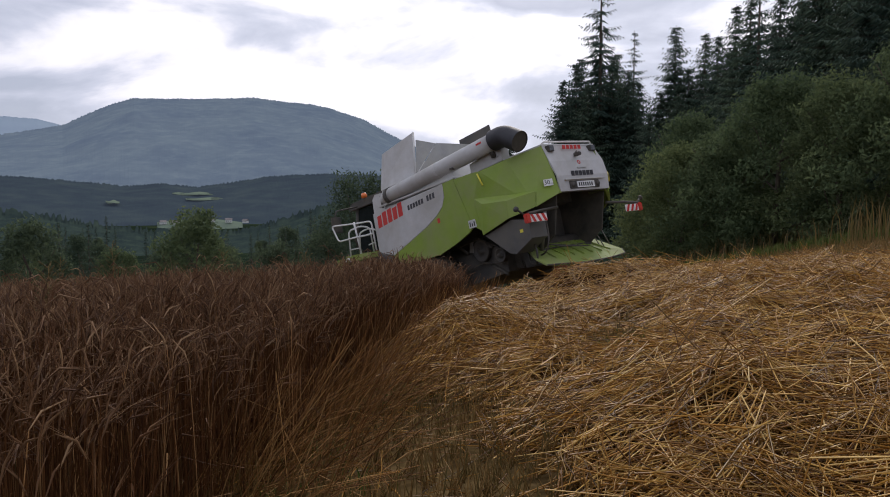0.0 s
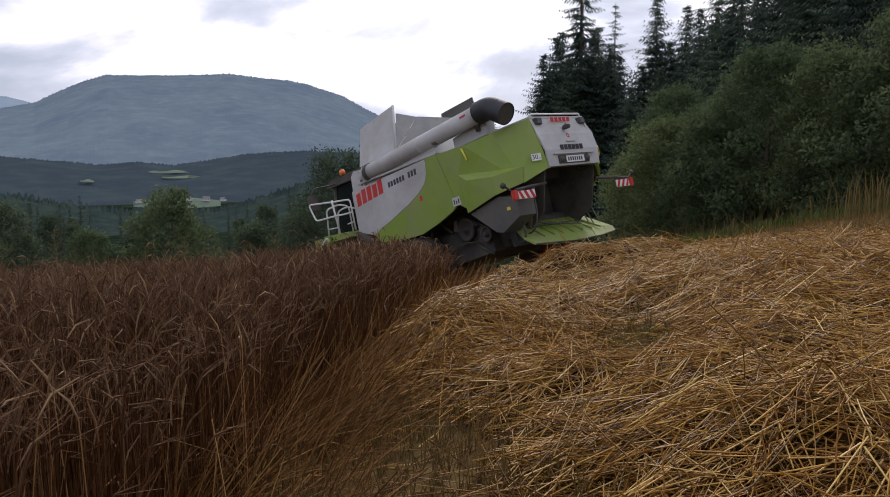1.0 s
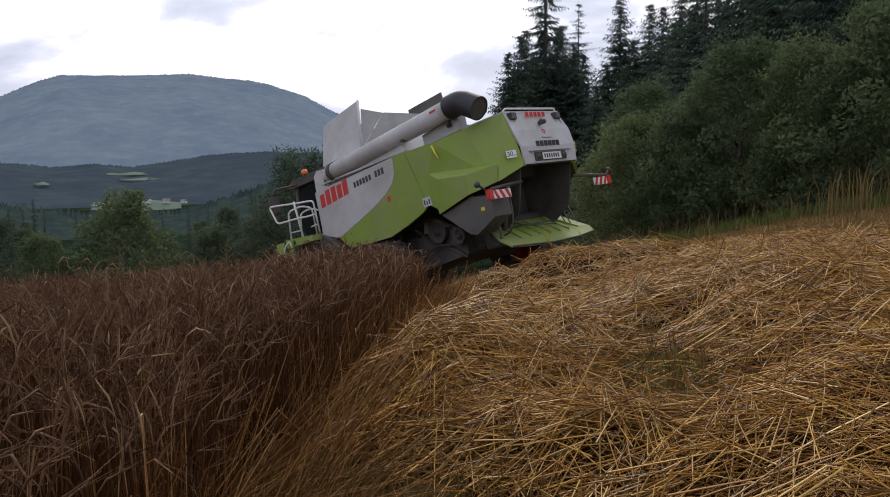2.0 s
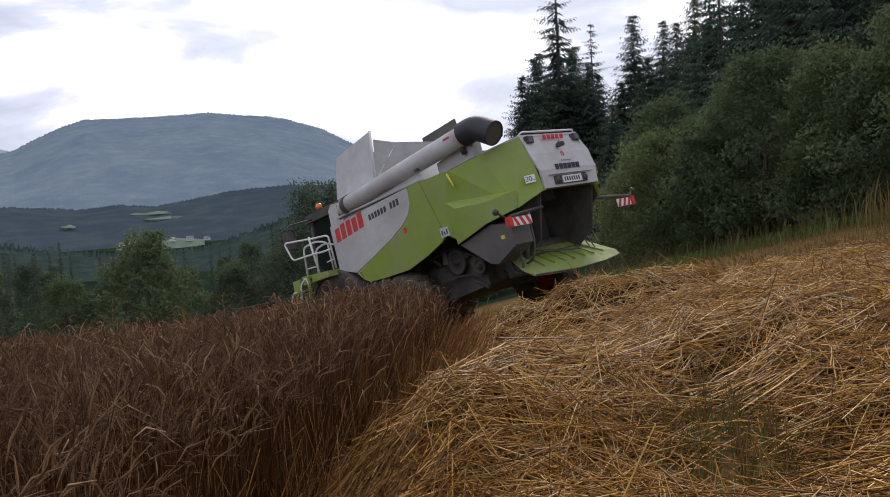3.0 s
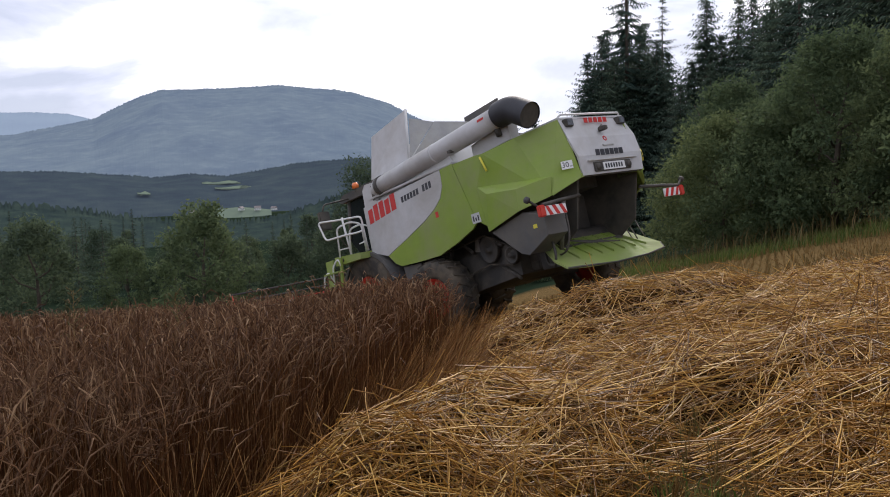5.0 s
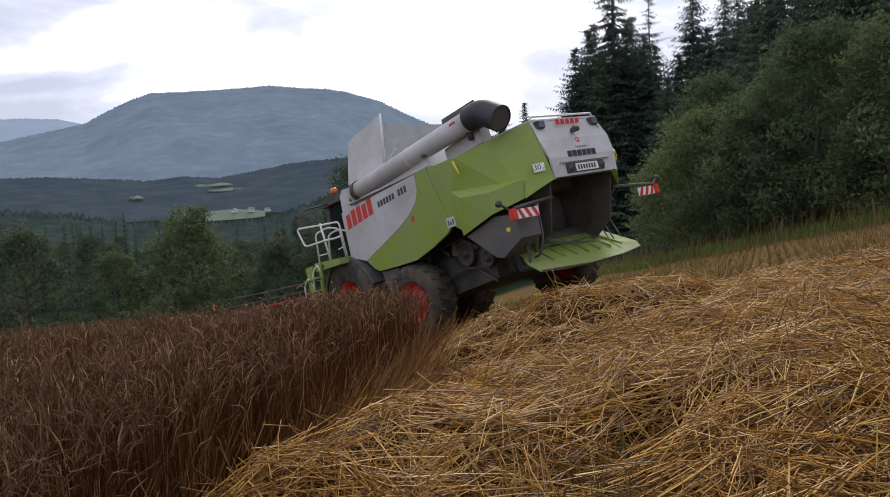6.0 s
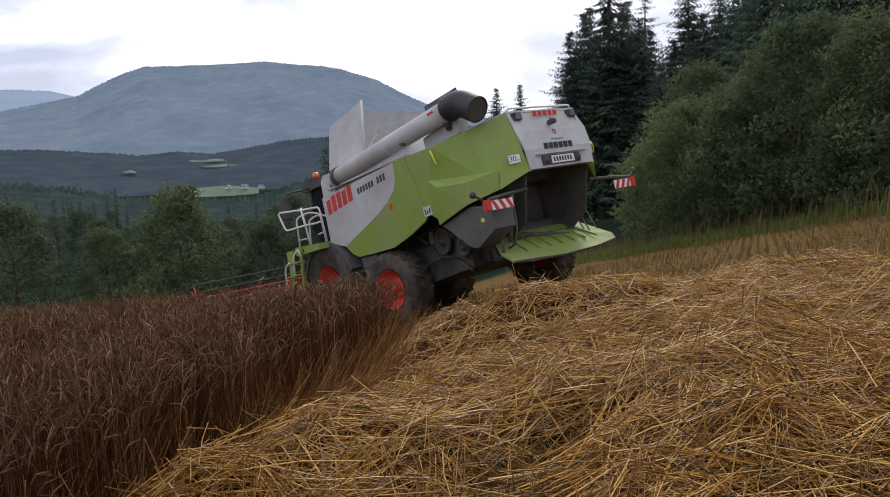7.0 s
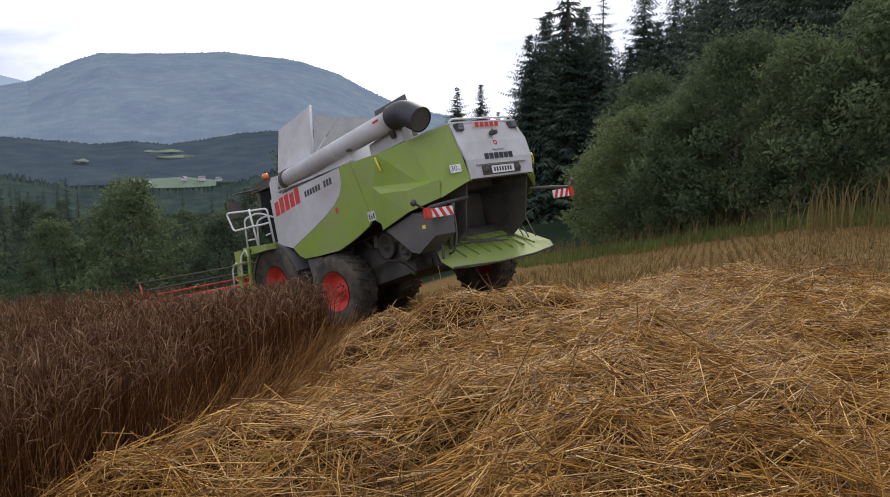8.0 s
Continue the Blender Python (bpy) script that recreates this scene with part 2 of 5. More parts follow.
def spun(profile, axis_from, axis_way, sides=32):
    """A body of revolution: rows of (radius, distance along the axis)."""
    bm = bmesh.new()
    w = Vector(axis_way).normalized()
    a = w.orthogonal().normalized()
    b = w.cross(a)
    o = Vector(axis_from)
    rings = [[bm.verts.new(o + w * d + (a * math.cos(k) + b * math.sin(k)) * r) for k in [2 * math.pi * j / sides for j in range(sides)]] for r, d in profile]
    for q, s in zip(rings, rings[1:]):
        for j in range(sides):
            f = bm.faces.new((q[j], q[(j + 1) % sides], s[(j + 1) % sides], s[j]))
            f.smooth = True
    return bm


def lettering(text, size, m, mat, parent, name):
    cu = bpy.data.curves.new(name, "FONT")
    cu.body, cu.size, cu.align_x, cu.align_y, cu.extrude = text, size, "CENTER", "CENTER", 0.002
    ob = new(name, cu)
    cu.materials.append(mat)
    ob.parent = parent
    ob.matrix_local = m
    return ob


# ---- ground ----
def soft_min(a, b, k):
    h = np.clip(0.5 + 0.5 * (b - a) / k, 0, 1)
    return b * (1 - h) + a * h - k * h * (1 - h)


def ground(x, y):
    """Height of the land: a gentle brow under the camera that breaks into a slope falling ahead and to the left."""
    x, y = np.asarray(x, float), np.asarray(y, float)
    r = np.hypot(x, y) + 1e-6
    k = np.where(r > 45, (45 + (r - 45) * 0.3) / r, 1.0)
    x, y = x * k, y * k
    xl = np.where(x > -1.2, x, -1.2 + (x + 1.2) * 0.22)
    slope = 0.61 + 0.196 * xl - 0.149 * y
    brow = 0.10 * np.clip(x, -6, 1.5) + 0.045 * np.clip(x - 1.5, 0, 30) - 0.01 * y
    near = soft_min(brow, slope, 0.45)
    out = np.maximum(0, np.hypot(x, y) - 21)
    near = near - 0.05 * out * np.clip((3 - x) / 7, 0, 1)
    floor = -52 + 3 * np.sin(x * 0.004) * np.cos(y * 0.003)
    near = -soft_min(-near, -floor, 12.0)
    return np.minimum(near, 25 + 0 * near)


def tall(x, y):
    return float(ground(x, y))


def edge_x(y):
    """The line of the cut: standing wheat on its left."""
    return np.interp(y, [-3, 2, 4, 5, 6, 7.5, 9, 11.6, 40], [-0.9, -0.85, -0.70, -0.46, -0.28, -0.04, 0.10, 0.16, 0.16])


def bumps(x, y, s, seed=0.0):
    """Smooth, uneven waves of about the length s."""
    k = 2 * math.pi / s
    return (np.sin(k * (x + 0.37 * y) + 1.3 + seed) * np.sin(k * (0.9 * y - 0.3 * x) + 0.4 + 2 * seed)
            + 0.6 * np.sin(1.9 * k * (0.8 * x - 0.6 * y) + 2.1 + seed) * np.sin(1.7 * k * (y + 0.5 * x) + seed)) / 1.6


def ridge(x, y, a, b, width):
    ax, ay, bx, by = *a, *b
    t = np.clip(((x - ax) * (bx - ax) + (y - ay) * (by - ay)) / ((bx - ax) ** 2 + (by - ay) ** 2), 0, 1)
    d2 = (x - ax - t * (bx - ax)) ** 2 + (y - ay - t * (by - ay)) ** 2
    return np.exp(-d2 / (2 * width * width))


def straw_height(x, y):
    """Depth of the loose straw: two heaps and a thin layer between them, nothing on the stubble lane by the wheat."""
    x, y = np.asarray(x, float), np.asarray(y, float)
    left = np.interp(y, [0, 2.4, 3.6, 4.4, 4.9, 7, 9, 12], [0.50, 0.30, 0.10, -0.40, -0.58, -0.2, 0.0, 0.5])
    cover = np.clip((x - left) / 0.60, 0, 1) * np.clip((12.6 - y) / 2.4, 0, 1) * np.clip((6.4 - x) / 2.0, 0, 1)
    h = 0.08 + 0.28 * ridge(x, y, (-0.45, 4.75), (0.55, 5.7), 0.42) + 0.15 * ridge(x, y, (1.2, 2.4), (2.2, 5.2), 0.8)
    h = h + 0.10 * ridge(x, y, (2.2, 6.0), (2.8, 8.0), 0.75) + 0.24 * ridge(x, y, (0.8, 9.6), (2.0, 9.3), 0.60) + 0.05 * ridge(x, y, (0.8, 9.3), (1.4, 9.1), 0.36) + 0.10 * ridge(x, y, (1.7, 9.2), (2.6, 9.0), 0.5)
    h = h - 0.075 * ridge(x, y, (0.75, 4.75), (1.15, 6.2), 0.32) - 0.24 * ridge(x, y, (1.05, 4.2), (1.35, 5.5), 0.26)
    h = h + 0.085 * bumps(x, y, 1.25) + 0.070 * bumps(x, y, 0.62, 1.0) + 0.042 * bumps(x, y, 0.27, 2.0)
    return np.clip(h, 0.015, 1) * cover


# ---- land ----
def land_sheet():
    """One sheet from under the camera to the horizon, fine near the camera and coarser with distance."""
    rs = np.concatenate([[0.0], np.linspace(0.4, 14, 60), np.geomspace(14.6, 4800, 70)])
    az = np.linspace(0, 2 * math.pi, 181)[:-1]
    r, a = np.meshgrid(rs, az, indexing="ij")
    x, y = 1.0 + r * np.sin(a), 5.0 + r * np.cos(a)
    z = ground(x, y) + 0.02 * bumps(x, y, 1.7) * np.exp(-r / 30) - 0.012
    n, k = r.shape
    i, j = np.meshgrid(np.arange(n - 1), np.arange(k), indexing="ij")
    f = np.stack([i * k + j, i * k + (j + 1) % k, (i + 1) * k + (j + 1) % k, (i + 1) * k + j], -1).reshape(-1, 4)
    ob = mesh_np("ground", np.stack([x, y, z], -1).reshape(-1, 3), f[:, ::-1], land)
    for p in ob.data.polygons:
        p.use_smooth = True
    return tagged(ob, "brown stubble field soil running out into green hillside", "ground", kind="structure")


# soil near the camera, meadow green away from the field
land = surf("land", [(0.060, 0.038, 0.016), (0.13, 0.086, 0.036), (0.22, 0.150, 0.066)], 0.08, 1.0, 0.5, gloss=0.0)
lt = land.node_tree
lp = lt.nodes["Principled BSDF"]
soil_col = lp.inputs["Base Color"].links[0].from_socket
lc = node(lt, "ShaderNodeTexCoord")
sep = node(lt, "ShaderNodeSeparateXYZ")
lt.links.new(lc.outputs["Object"], sep.inputs[0])
wob = node(lt, "ShaderNodeTexNoise", {"Scale": 0.35, "Detail": 5.0})
lt.links.new(lc.outputs["Object"], wob.inputs["Vector"])
mead = node(lt, "ShaderNodeTexNoise", {"Scale": 0.02, "Detail": 9.0})
lt.links.new(lc.outputs["Object"], mead.inputs["Vector"])
meadow = ramp(lt, mead.outputs[0], [(0.35, (0.012, 0.020, 0.013)), (0.52, (0.018, 0.029, 0.017)), (0.66, (0.032, 0.045, 0.022))])
far = node(lt, "ShaderNodeVectorMath")
far.operation = "LENGTH"
lt.links.new(lc.outputs["Object"], far.inputs[0])
reach = node(lt, "ShaderNodeMath", {1: 0.02})
reach.operation = "MULTIPLY"
lt.links.new(far.outputs["Value"], reach.inputs[0])
lt.links.new(blend(lt, ramp(lt, reach.outputs[0], [(0.62, (0, 0, 0)), (0.72, (1, 1, 1))]), soil_col, meadow), lp.inputs["Base Color"])
land_sheet()


def hill(name, profile, dist, depth, mat, label, rough, step=0.12, floor=-55):
    """A wooded ridge: its skyline as (azimuth, elevation) in degrees, at a distance, its flank running down towards the camera."""
    az = np.arange(profile[0][0], profile[-1][0], step)
    el = np.interp(az, [p[0] for p in profile], [p[1] for p in profile])
    rows = 34
    top = dist * np.tan(np.radians(el - 0.25)) + 1.0
    rng = np.random.default_rng(7)
    tooth = rng.random(len(az)) * rough
    v = []
    for i in range(rows):
        f = i / (rows - 1)
        r = dist - depth * f
        z = top * (1 - f) ** 0.85 + floor * (1 - (1 - f) ** 0.85)
        wave = bumps(az * dist * 0.0175, r + 0 * az, dist * 0.16) * 0.022 * (top - floor) * math.sin(math.pi * min(1, f * 1.1))
        fine = (rng.random(len(az)) - 0.5) * rough * 0.15 * (f > 0)
        zz = z + wave + fine + (tooth if i == 0 else 0)
        v.append(np.stack([r * np.sin(np.radians(az)), r * np.cos(np.radians(az)), zz], -1))
    k = len(az)
    i, j = np.meshgrid(np.arange(rows - 1), np.arange(k - 1), indexing="ij")
    f = np.stack([i * k + j, i * k + j + 1, (i + 1) * k + j + 1, (i + 1) * k + j], -1).reshape(-1, 4)
    ob = mesh_np(name, np.concatenate(v), f[:, ::-1], mat)
    return tagged(ob, label, "mountain", kind="structure")


# Aerial haze is painted on: HAZE tints the slopes and glows from them.
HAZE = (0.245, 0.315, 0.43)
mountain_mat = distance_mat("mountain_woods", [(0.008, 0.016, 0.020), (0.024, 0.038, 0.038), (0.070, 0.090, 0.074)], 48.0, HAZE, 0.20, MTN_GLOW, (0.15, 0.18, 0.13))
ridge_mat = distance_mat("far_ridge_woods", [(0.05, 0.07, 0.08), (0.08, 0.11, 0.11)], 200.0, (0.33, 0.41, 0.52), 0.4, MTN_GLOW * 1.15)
# weaker airlight on the foothill, again as tint and emission
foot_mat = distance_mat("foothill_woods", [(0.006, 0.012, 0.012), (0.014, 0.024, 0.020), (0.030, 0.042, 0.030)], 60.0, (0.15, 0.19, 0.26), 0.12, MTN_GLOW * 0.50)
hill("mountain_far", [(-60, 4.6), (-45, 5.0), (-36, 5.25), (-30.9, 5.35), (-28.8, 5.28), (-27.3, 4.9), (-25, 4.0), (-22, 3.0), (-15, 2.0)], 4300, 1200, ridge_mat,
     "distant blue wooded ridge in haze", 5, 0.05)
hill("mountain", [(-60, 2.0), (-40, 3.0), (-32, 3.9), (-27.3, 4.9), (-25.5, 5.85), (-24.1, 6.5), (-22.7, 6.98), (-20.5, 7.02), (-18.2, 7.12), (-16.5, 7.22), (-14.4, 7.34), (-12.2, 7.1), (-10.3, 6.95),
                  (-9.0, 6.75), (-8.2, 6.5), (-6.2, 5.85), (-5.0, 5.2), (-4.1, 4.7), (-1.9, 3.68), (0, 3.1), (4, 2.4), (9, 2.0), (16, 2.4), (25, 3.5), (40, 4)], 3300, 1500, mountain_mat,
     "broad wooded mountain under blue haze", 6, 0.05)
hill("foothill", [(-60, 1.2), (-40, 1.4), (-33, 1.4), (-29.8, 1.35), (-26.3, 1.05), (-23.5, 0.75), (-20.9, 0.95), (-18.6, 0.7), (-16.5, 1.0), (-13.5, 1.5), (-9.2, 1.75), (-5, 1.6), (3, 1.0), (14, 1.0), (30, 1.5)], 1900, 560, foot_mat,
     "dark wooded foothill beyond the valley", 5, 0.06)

# nearer wood: a trace of haze mixed into its colour and glow
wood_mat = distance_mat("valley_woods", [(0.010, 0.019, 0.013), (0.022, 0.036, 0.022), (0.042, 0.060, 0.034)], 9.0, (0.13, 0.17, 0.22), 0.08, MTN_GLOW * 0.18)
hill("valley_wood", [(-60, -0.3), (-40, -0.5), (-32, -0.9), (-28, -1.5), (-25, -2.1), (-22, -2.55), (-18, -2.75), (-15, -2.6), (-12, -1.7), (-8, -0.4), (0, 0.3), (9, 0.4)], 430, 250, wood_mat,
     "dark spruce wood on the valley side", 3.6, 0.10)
# meadow green with the valley haze painted in and faintly emitted
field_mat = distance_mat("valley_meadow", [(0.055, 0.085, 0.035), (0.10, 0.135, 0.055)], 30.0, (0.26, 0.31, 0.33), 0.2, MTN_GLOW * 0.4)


def valley_field(az, el, wide, high, dist):
    """A meadow on the slope across the valley."""
    n = 9
    pts = []
    for side in (1, -1):
        for i in range(n):
            s = -1 + 2 * i / (n - 1) if side == 1 else 1 - 2 * i / (n - 1)
            a = az + s * wide / 2
            e = el + side * high / 2 * (1 - 0.5 * abs(s) ** 3) + 0.05 * math.sin(5 * s + az)
            d = dist + side * 25
            pts.append((d * math.sin(radians(a)), d * math.cos(radians(a)), 1 + d * math.tan(radians(e))))
    bm = bmesh.new()
    bm.faces.new([bm.verts.new(p) for p in pts])
    bmesh.ops.solidify(bm, geom=bm.faces[:], thickness=0.3)
    me = bpy.data.meshes.new("meadow")
    bmesh.ops.recalc_face_normals(bm, faces=bm.faces)
    bm.to_mesh(me)
    bm.free()
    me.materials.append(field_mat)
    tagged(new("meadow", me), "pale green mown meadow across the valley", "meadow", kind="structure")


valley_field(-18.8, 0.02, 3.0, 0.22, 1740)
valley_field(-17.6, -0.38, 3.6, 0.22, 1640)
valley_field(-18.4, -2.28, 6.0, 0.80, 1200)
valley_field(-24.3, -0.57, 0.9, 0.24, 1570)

wall_mat = surf("plaster_wall", [(0.55, 0.55, 0.53), (0.65, 0.65, 0.62)], 2.0, 0.8, 0.0)
roof_mat = surf("roof_tiles", [(0.16, 0.14, 0.13), (0.25, 0.22, 0.21)], 2.0, 0.8, 0.0)


def house(az, el, dist, long, wide, high, turn):
    h = thing("farmhouse", pose(dist * math.sin(radians(az)), dist * math.cos(radians(az)), 1 + dist * math.tan(radians(el)), 0, 0, turn),
              "small white farmhouse with a dark pitched roof", "house", "houses in the valley")
    part("wall", block((-long / 2, -wide / 2, 0), (long / 2, wide / 2, high)), wall_mat, h)
    part("roof", slab([(-wide * 0.6, high), (0, high + wide * 0.42), (wide * 0.6, high)], -long * 0.55, long * 0.55, 0), roof_mat, h)
    for k in range(3):
        part("window", block((-long * 0.33 + k * long * 0.33 - 0.6, -wide / 2 - 0.1, high * 0.4), (-long * 0.33 + k * long * 0.33 + 0.6, -wide / 2, high * 0.65)), dark, h)


house(-16.4, -2.12, 1200, 10, 7, 4, 15)
house(-15.2, -2.16, 1198, 8, 6, 3.5, -20)
house(-21.0, -2.2, 1196, 9, 6, 3.5, 40)
house(-20.2, -2.22, 1194, 12, 7, 3.5, 0)
house(-17.6, -2.08, 1202, 8, 6, 3.5, 70)


# ---- trees ----
def leaf_quads(centres, ups, sizes, rng):
    """Small bent leaves, two triangles each, turned at random."""
    n = len(centres)
    a = rng.normal(size=(n, 3))
    a /= np.linalg.norm(a, axis=1)[:, None]
    b = np.cross(a, ups + 0.8 * rng.normal(size=(n, 3)))
    b /= np.linalg.norm(b, axis=1)[:, None] + 1e-9
    s = sizes[:, None]
    c = np.cross(a, b)
    v = np.stack([centres - a * s, centres + b * s * 0.45 + c * s * 0.12, centres + a * s, centres - b * s * 0.45 + c * s * 0.12], 1).reshape(-1, 3)
    i = np.arange(n)[:, None] * 4
    return v, i + np.array([[0, 1, 2, 3]])


def broadleaf(name, high, spread, leaves, seed, mat, label, group, leaf=0.062, at=None):
    """Forked trunk and limbs, and an uneven crown of leaves gathered in clumps."""
    rng = np.random.default_rng(seed)
    t = thing(name, at, label, "tree", group)
    r0 = 0.035 * high * 0.6
    top = high * 0.75
    trunk = [(0, 0, -0.3), (0.05 * rng.normal(), 0.05 * rng.normal(), top * 0.4), (0.15 * rng.normal(), 0.15 * rng.normal(), top * 0.75), (0.25 * rng.normal(), 0.25 * rng.normal(), top)]
    part("trunk", rod(trunk, [r0, r0 * 0.75, r0 * 0.45, r0 * 0.15], 7), bark, t)
    clumps = []
    for k in range(7):
        a, f = 2.4 * k + rng.random(), 0.18 + 0.10 * k
        start = Vector((0, 0, top * f))
        tip = Vector((math.cos(a) * spread * (0.85 - 0.45 * f), math.sin(a) * spread * (0.85 - 0.45 * f), high * (0.32 + 0.09 * k)))
        mid = (start + tip) / 2 + Vector((0, 0, -0.06 * high))
        part("limb", rod([start, mid, tip], [r0 * 0.4, r0 * 0.25, r0 * 0.08], 5), bark, t)
    m = 64
    for k in range(m):
        f = (k + 0.5) / m
        z = high * (0.06 + 0.90 * f)
        rad = spread * (1.0 - 0.75 * max(0, f - 0.35) ** 1.1 / 0.65 ** 1.1) * (0.78 + 0.35 * rng.random())
        a = 2.399 * k + 0.5 * rng.normal()
        d = rad * (0.62 + 0.38 * rng.random())
        clumps.append((math.cos(a) * d, math.sin(a) * d, z, spread * (0.17 + 0.15 * rng.random())))
    cl = np.array(clumps)
    w = cl[:, 3] ** 2
    pick = rng.choice(len(cl), leaves, p=w / w.sum())
    d = rng.normal(size=(leaves, 3))
    d /= np.linalg.norm(d, axis=1)[:, None]
    rr = cl[pick, 3:4] * (0.55 + 0.5 * rng.random((leaves, 1)) ** 0.6)
    c = cl[pick, :3] + d * rr * np.array([1, 1, 0.7]) * (0.85 + 0.3 * np.sin(9 * d[:, :1] + 7 * d[:, 2:3] + pick[:, None]))
    v, f = leaf_quads(c, np.tile([0, 0, 1.0], (leaves, 1)), leaf * (0.6 + 0.8 * rng.random(leaves)), rng)
    mesh_np("crown", v, f, mat, t)
    return t


def conifer(name, high, spread, sprays, seed, label, group, droop=0.35, whorls=34, bare=0.05, thin=1.0, at=None):
    """Straight tapered trunk, whorls of drooping boughs, each hung with flat sprays of needles."""
    rng = np.random.default_rng(seed)
    t = thing(name, at, label, "tree", group)
    r0 = 0.014 * high
    part("trunk", rod([(0, 0, -0.4), (0, 0, high * 0.5), (0, 0, high)], [r0, r0 * 0.55, 0.012], 7), bark, t)
    cs, ws, ss = [], [], []
    lines = []
    for k in range(whorls):
        f0 = bare + (1 - bare) * k / whorls
        boughs = 7 if f0 < 0.8 else 5
        for b in range(boughs):
            if rng.random() > thin:
                continue
            f = min(0.985, f0 + 1.3 * (1 - bare) * rng.random() / whorls)
            z = high * f
            reach = spread * (1 - f) ** 0.8 * (0.72 + 0.45 * rng.random()) + 0.14
            a = 2 * math.pi * b / boughs + k * 0.9 + 0.35 * rng.normal()
            l = reach * (0.7 + 0.5 * rng.random())
            n = max(4, int(sprays * l / spread))
            s = np.linspace(0.08, 1, n)
            out = l * s
            up = -droop * l * s ** 1.4 * (1.2 - f) * (0.7 + 0.6 * rng.random()) + 0.20 * l * s ** 3
            px = np.stack([np.cos(a) * out, np.sin(a) * out, z + up], 1)
            lines.append((px[0], px[-1]))
            side = np.array([-math.sin(a), math.cos(a), 0])
            wide = 0.26 * l * (1.05 - s) + 0.07
            for q in (-1, 1):
                off = side * (q * wide * (0.4 + 0.7 * rng.random(n)))[:, None]
                cs.append(px + off * 0.5 + rng.normal(size=(n, 3)) * 0.03)
                ws.append(off + np.array([math.cos(a), math.sin(a), -0.3]) * (0.35 * wide[:, None]))
                ss.append(wide)
    c, w = np.concatenate(cs), np.concatenate(ws)
    n = len(c)
    w = w / (np.linalg.norm(w, axis=1)[:, None] + 1e-9) * (0.12 + 0.62 * np.concatenate(ss))[:, None]
    lat = np.cross(w, rng.normal(size=(n, 3)) * 0.35 + [0, 0, 1.0])
    lat = lat / (np.linalg.norm(lat, axis=1)[:, None] + 1e-9) * (0.035 + 0.11 * np.concatenate(ss))[:, None]
    sag = np.array([0, 0, -0.55]) * np.linalg.norm(w, axis=1)[:, None]
    v = np.stack([c - w * 0.4, c + lat * 0.8, c + w * 0.9 + sag, c - lat * 0.8], 1).reshape(-1, 3)
    mesh_np("crown", v, np.arange(n)[:, None] * 4 + np.array([[0, 1, 2, 3]]), needle_mat, t)
    bm = bmesh.new()
    for a, b in lines:
        side = Vector((b - a)).cross(Vector((0, 0, 1)))
        if side.length > 0:
            side = side.normalized() * 0.008 * high / 8
            bm.faces.new([bm.verts.new(Vector(a) + side), bm.verts.new(Vector(a) - side), bm.verts.new(Vector(b))])
            bm.faces.new([bm.verts.new(Vector(a) + Vector((0, 0, side.length))), bm.verts.new(Vector(a) - Vector((0, 0, side.length))), bm.verts.new(Vector(b))])
    tagged(part("branchwork", bm, bark, t), kind="stuff")
    return t


def put(ob, x, y, turn=0, size=1.0, lift=0.0):
    """Another of the same kind, standing on the land."""
    c = copy_thing(ob, pose(x, y, tall(x, y) + lift - 0.05, 0, 0, turn))
    c.scale = (size, size, size * (0.93 + 0.14 * ((x * 7.3 + y * 3.1) % 1)))
    return c


def at(x, y, turn=0):
    return pose(x, y, tall(x, y) - 0.05, 0, 0, turn)


WOOD = "trees at the wood's edge"
bush_a = broadleaf("broadleaf_tree", 4.6, 2.3, 19000, 1, leaf_mat, "bushy green hazel tree at the wood's edge", WOOD, at=at(8.6, 26.6))
bush_b = broadleaf("broadleaf_tree", 5.4, 2.4, 21000, 2, leaf_mat, "dense green broadleaf tree at the wood's edge", WOOD, at=at(10.1, 22.5))
bush_c = broadleaf("broadleaf_tree", 6.8, 2.8, 17000, 3, leaf_dark, "dark broadleaf tree in the wood, shade in its leaf colour", WOOD, at=at(15.8, 25.0))
rng = np.random.default_rng(11)
for x, y, s, k in [(9.3, 24.4, 0.95, 0), (10.9, 20.3, 0.92, 1), (11.6, 18.0, 0.95, 0), (12.6, 16.0, 0.9, 1), (13.3, 13.6, 0.95, 1), (13.9, 11.0, 0.95, 0), (14.4, 8.4, 1.0, 1),
                   (9.6, 29.0, 1.0, 1), (11.4, 26.0, 0.74, 2), (13.0, 20.0, 0.72, 2), (14.8, 17.0, 0.78, 2), (15.6, 13.6, 0.95, 2), (16.4, 10.0, 1.0, 2), (16.0, 20.4, 1.0, 2),
                   (16.9, 6.0, 1.0, 2), (11.6, 31.0, 0.82, 2), (13.4, 28.0, 0.85, 2), (10.4, 35.0, 0.9, 1)]:
    put((bush_a, bush_b, bush_c)[k], x, y, 360 * rng.random(), s * (0.92 + 0.16 * rng.random()))

spruce = conifer("spruce_tree", 14.0, 3.5, 24, 21, "tall dark spruce with drooping boughs", WOOD, whorls=58, at=at(24.5, 48.0))
tall_spruce = conifer("spruce_tree", 19.5, 4.2, 24, 22, "tall thin-crowned spruce with gaps between its boughs", WOOD, droop=0.5, whorls=50, bare=0.14, thin=0.46, at=at(30.0, 52.0))
young_spruce = conifer("spruce_tree", 12.4, 3.9, 24, 23, "dense dark young spruce", WOOD, whorls=52, at=at(23.0, 60.0))


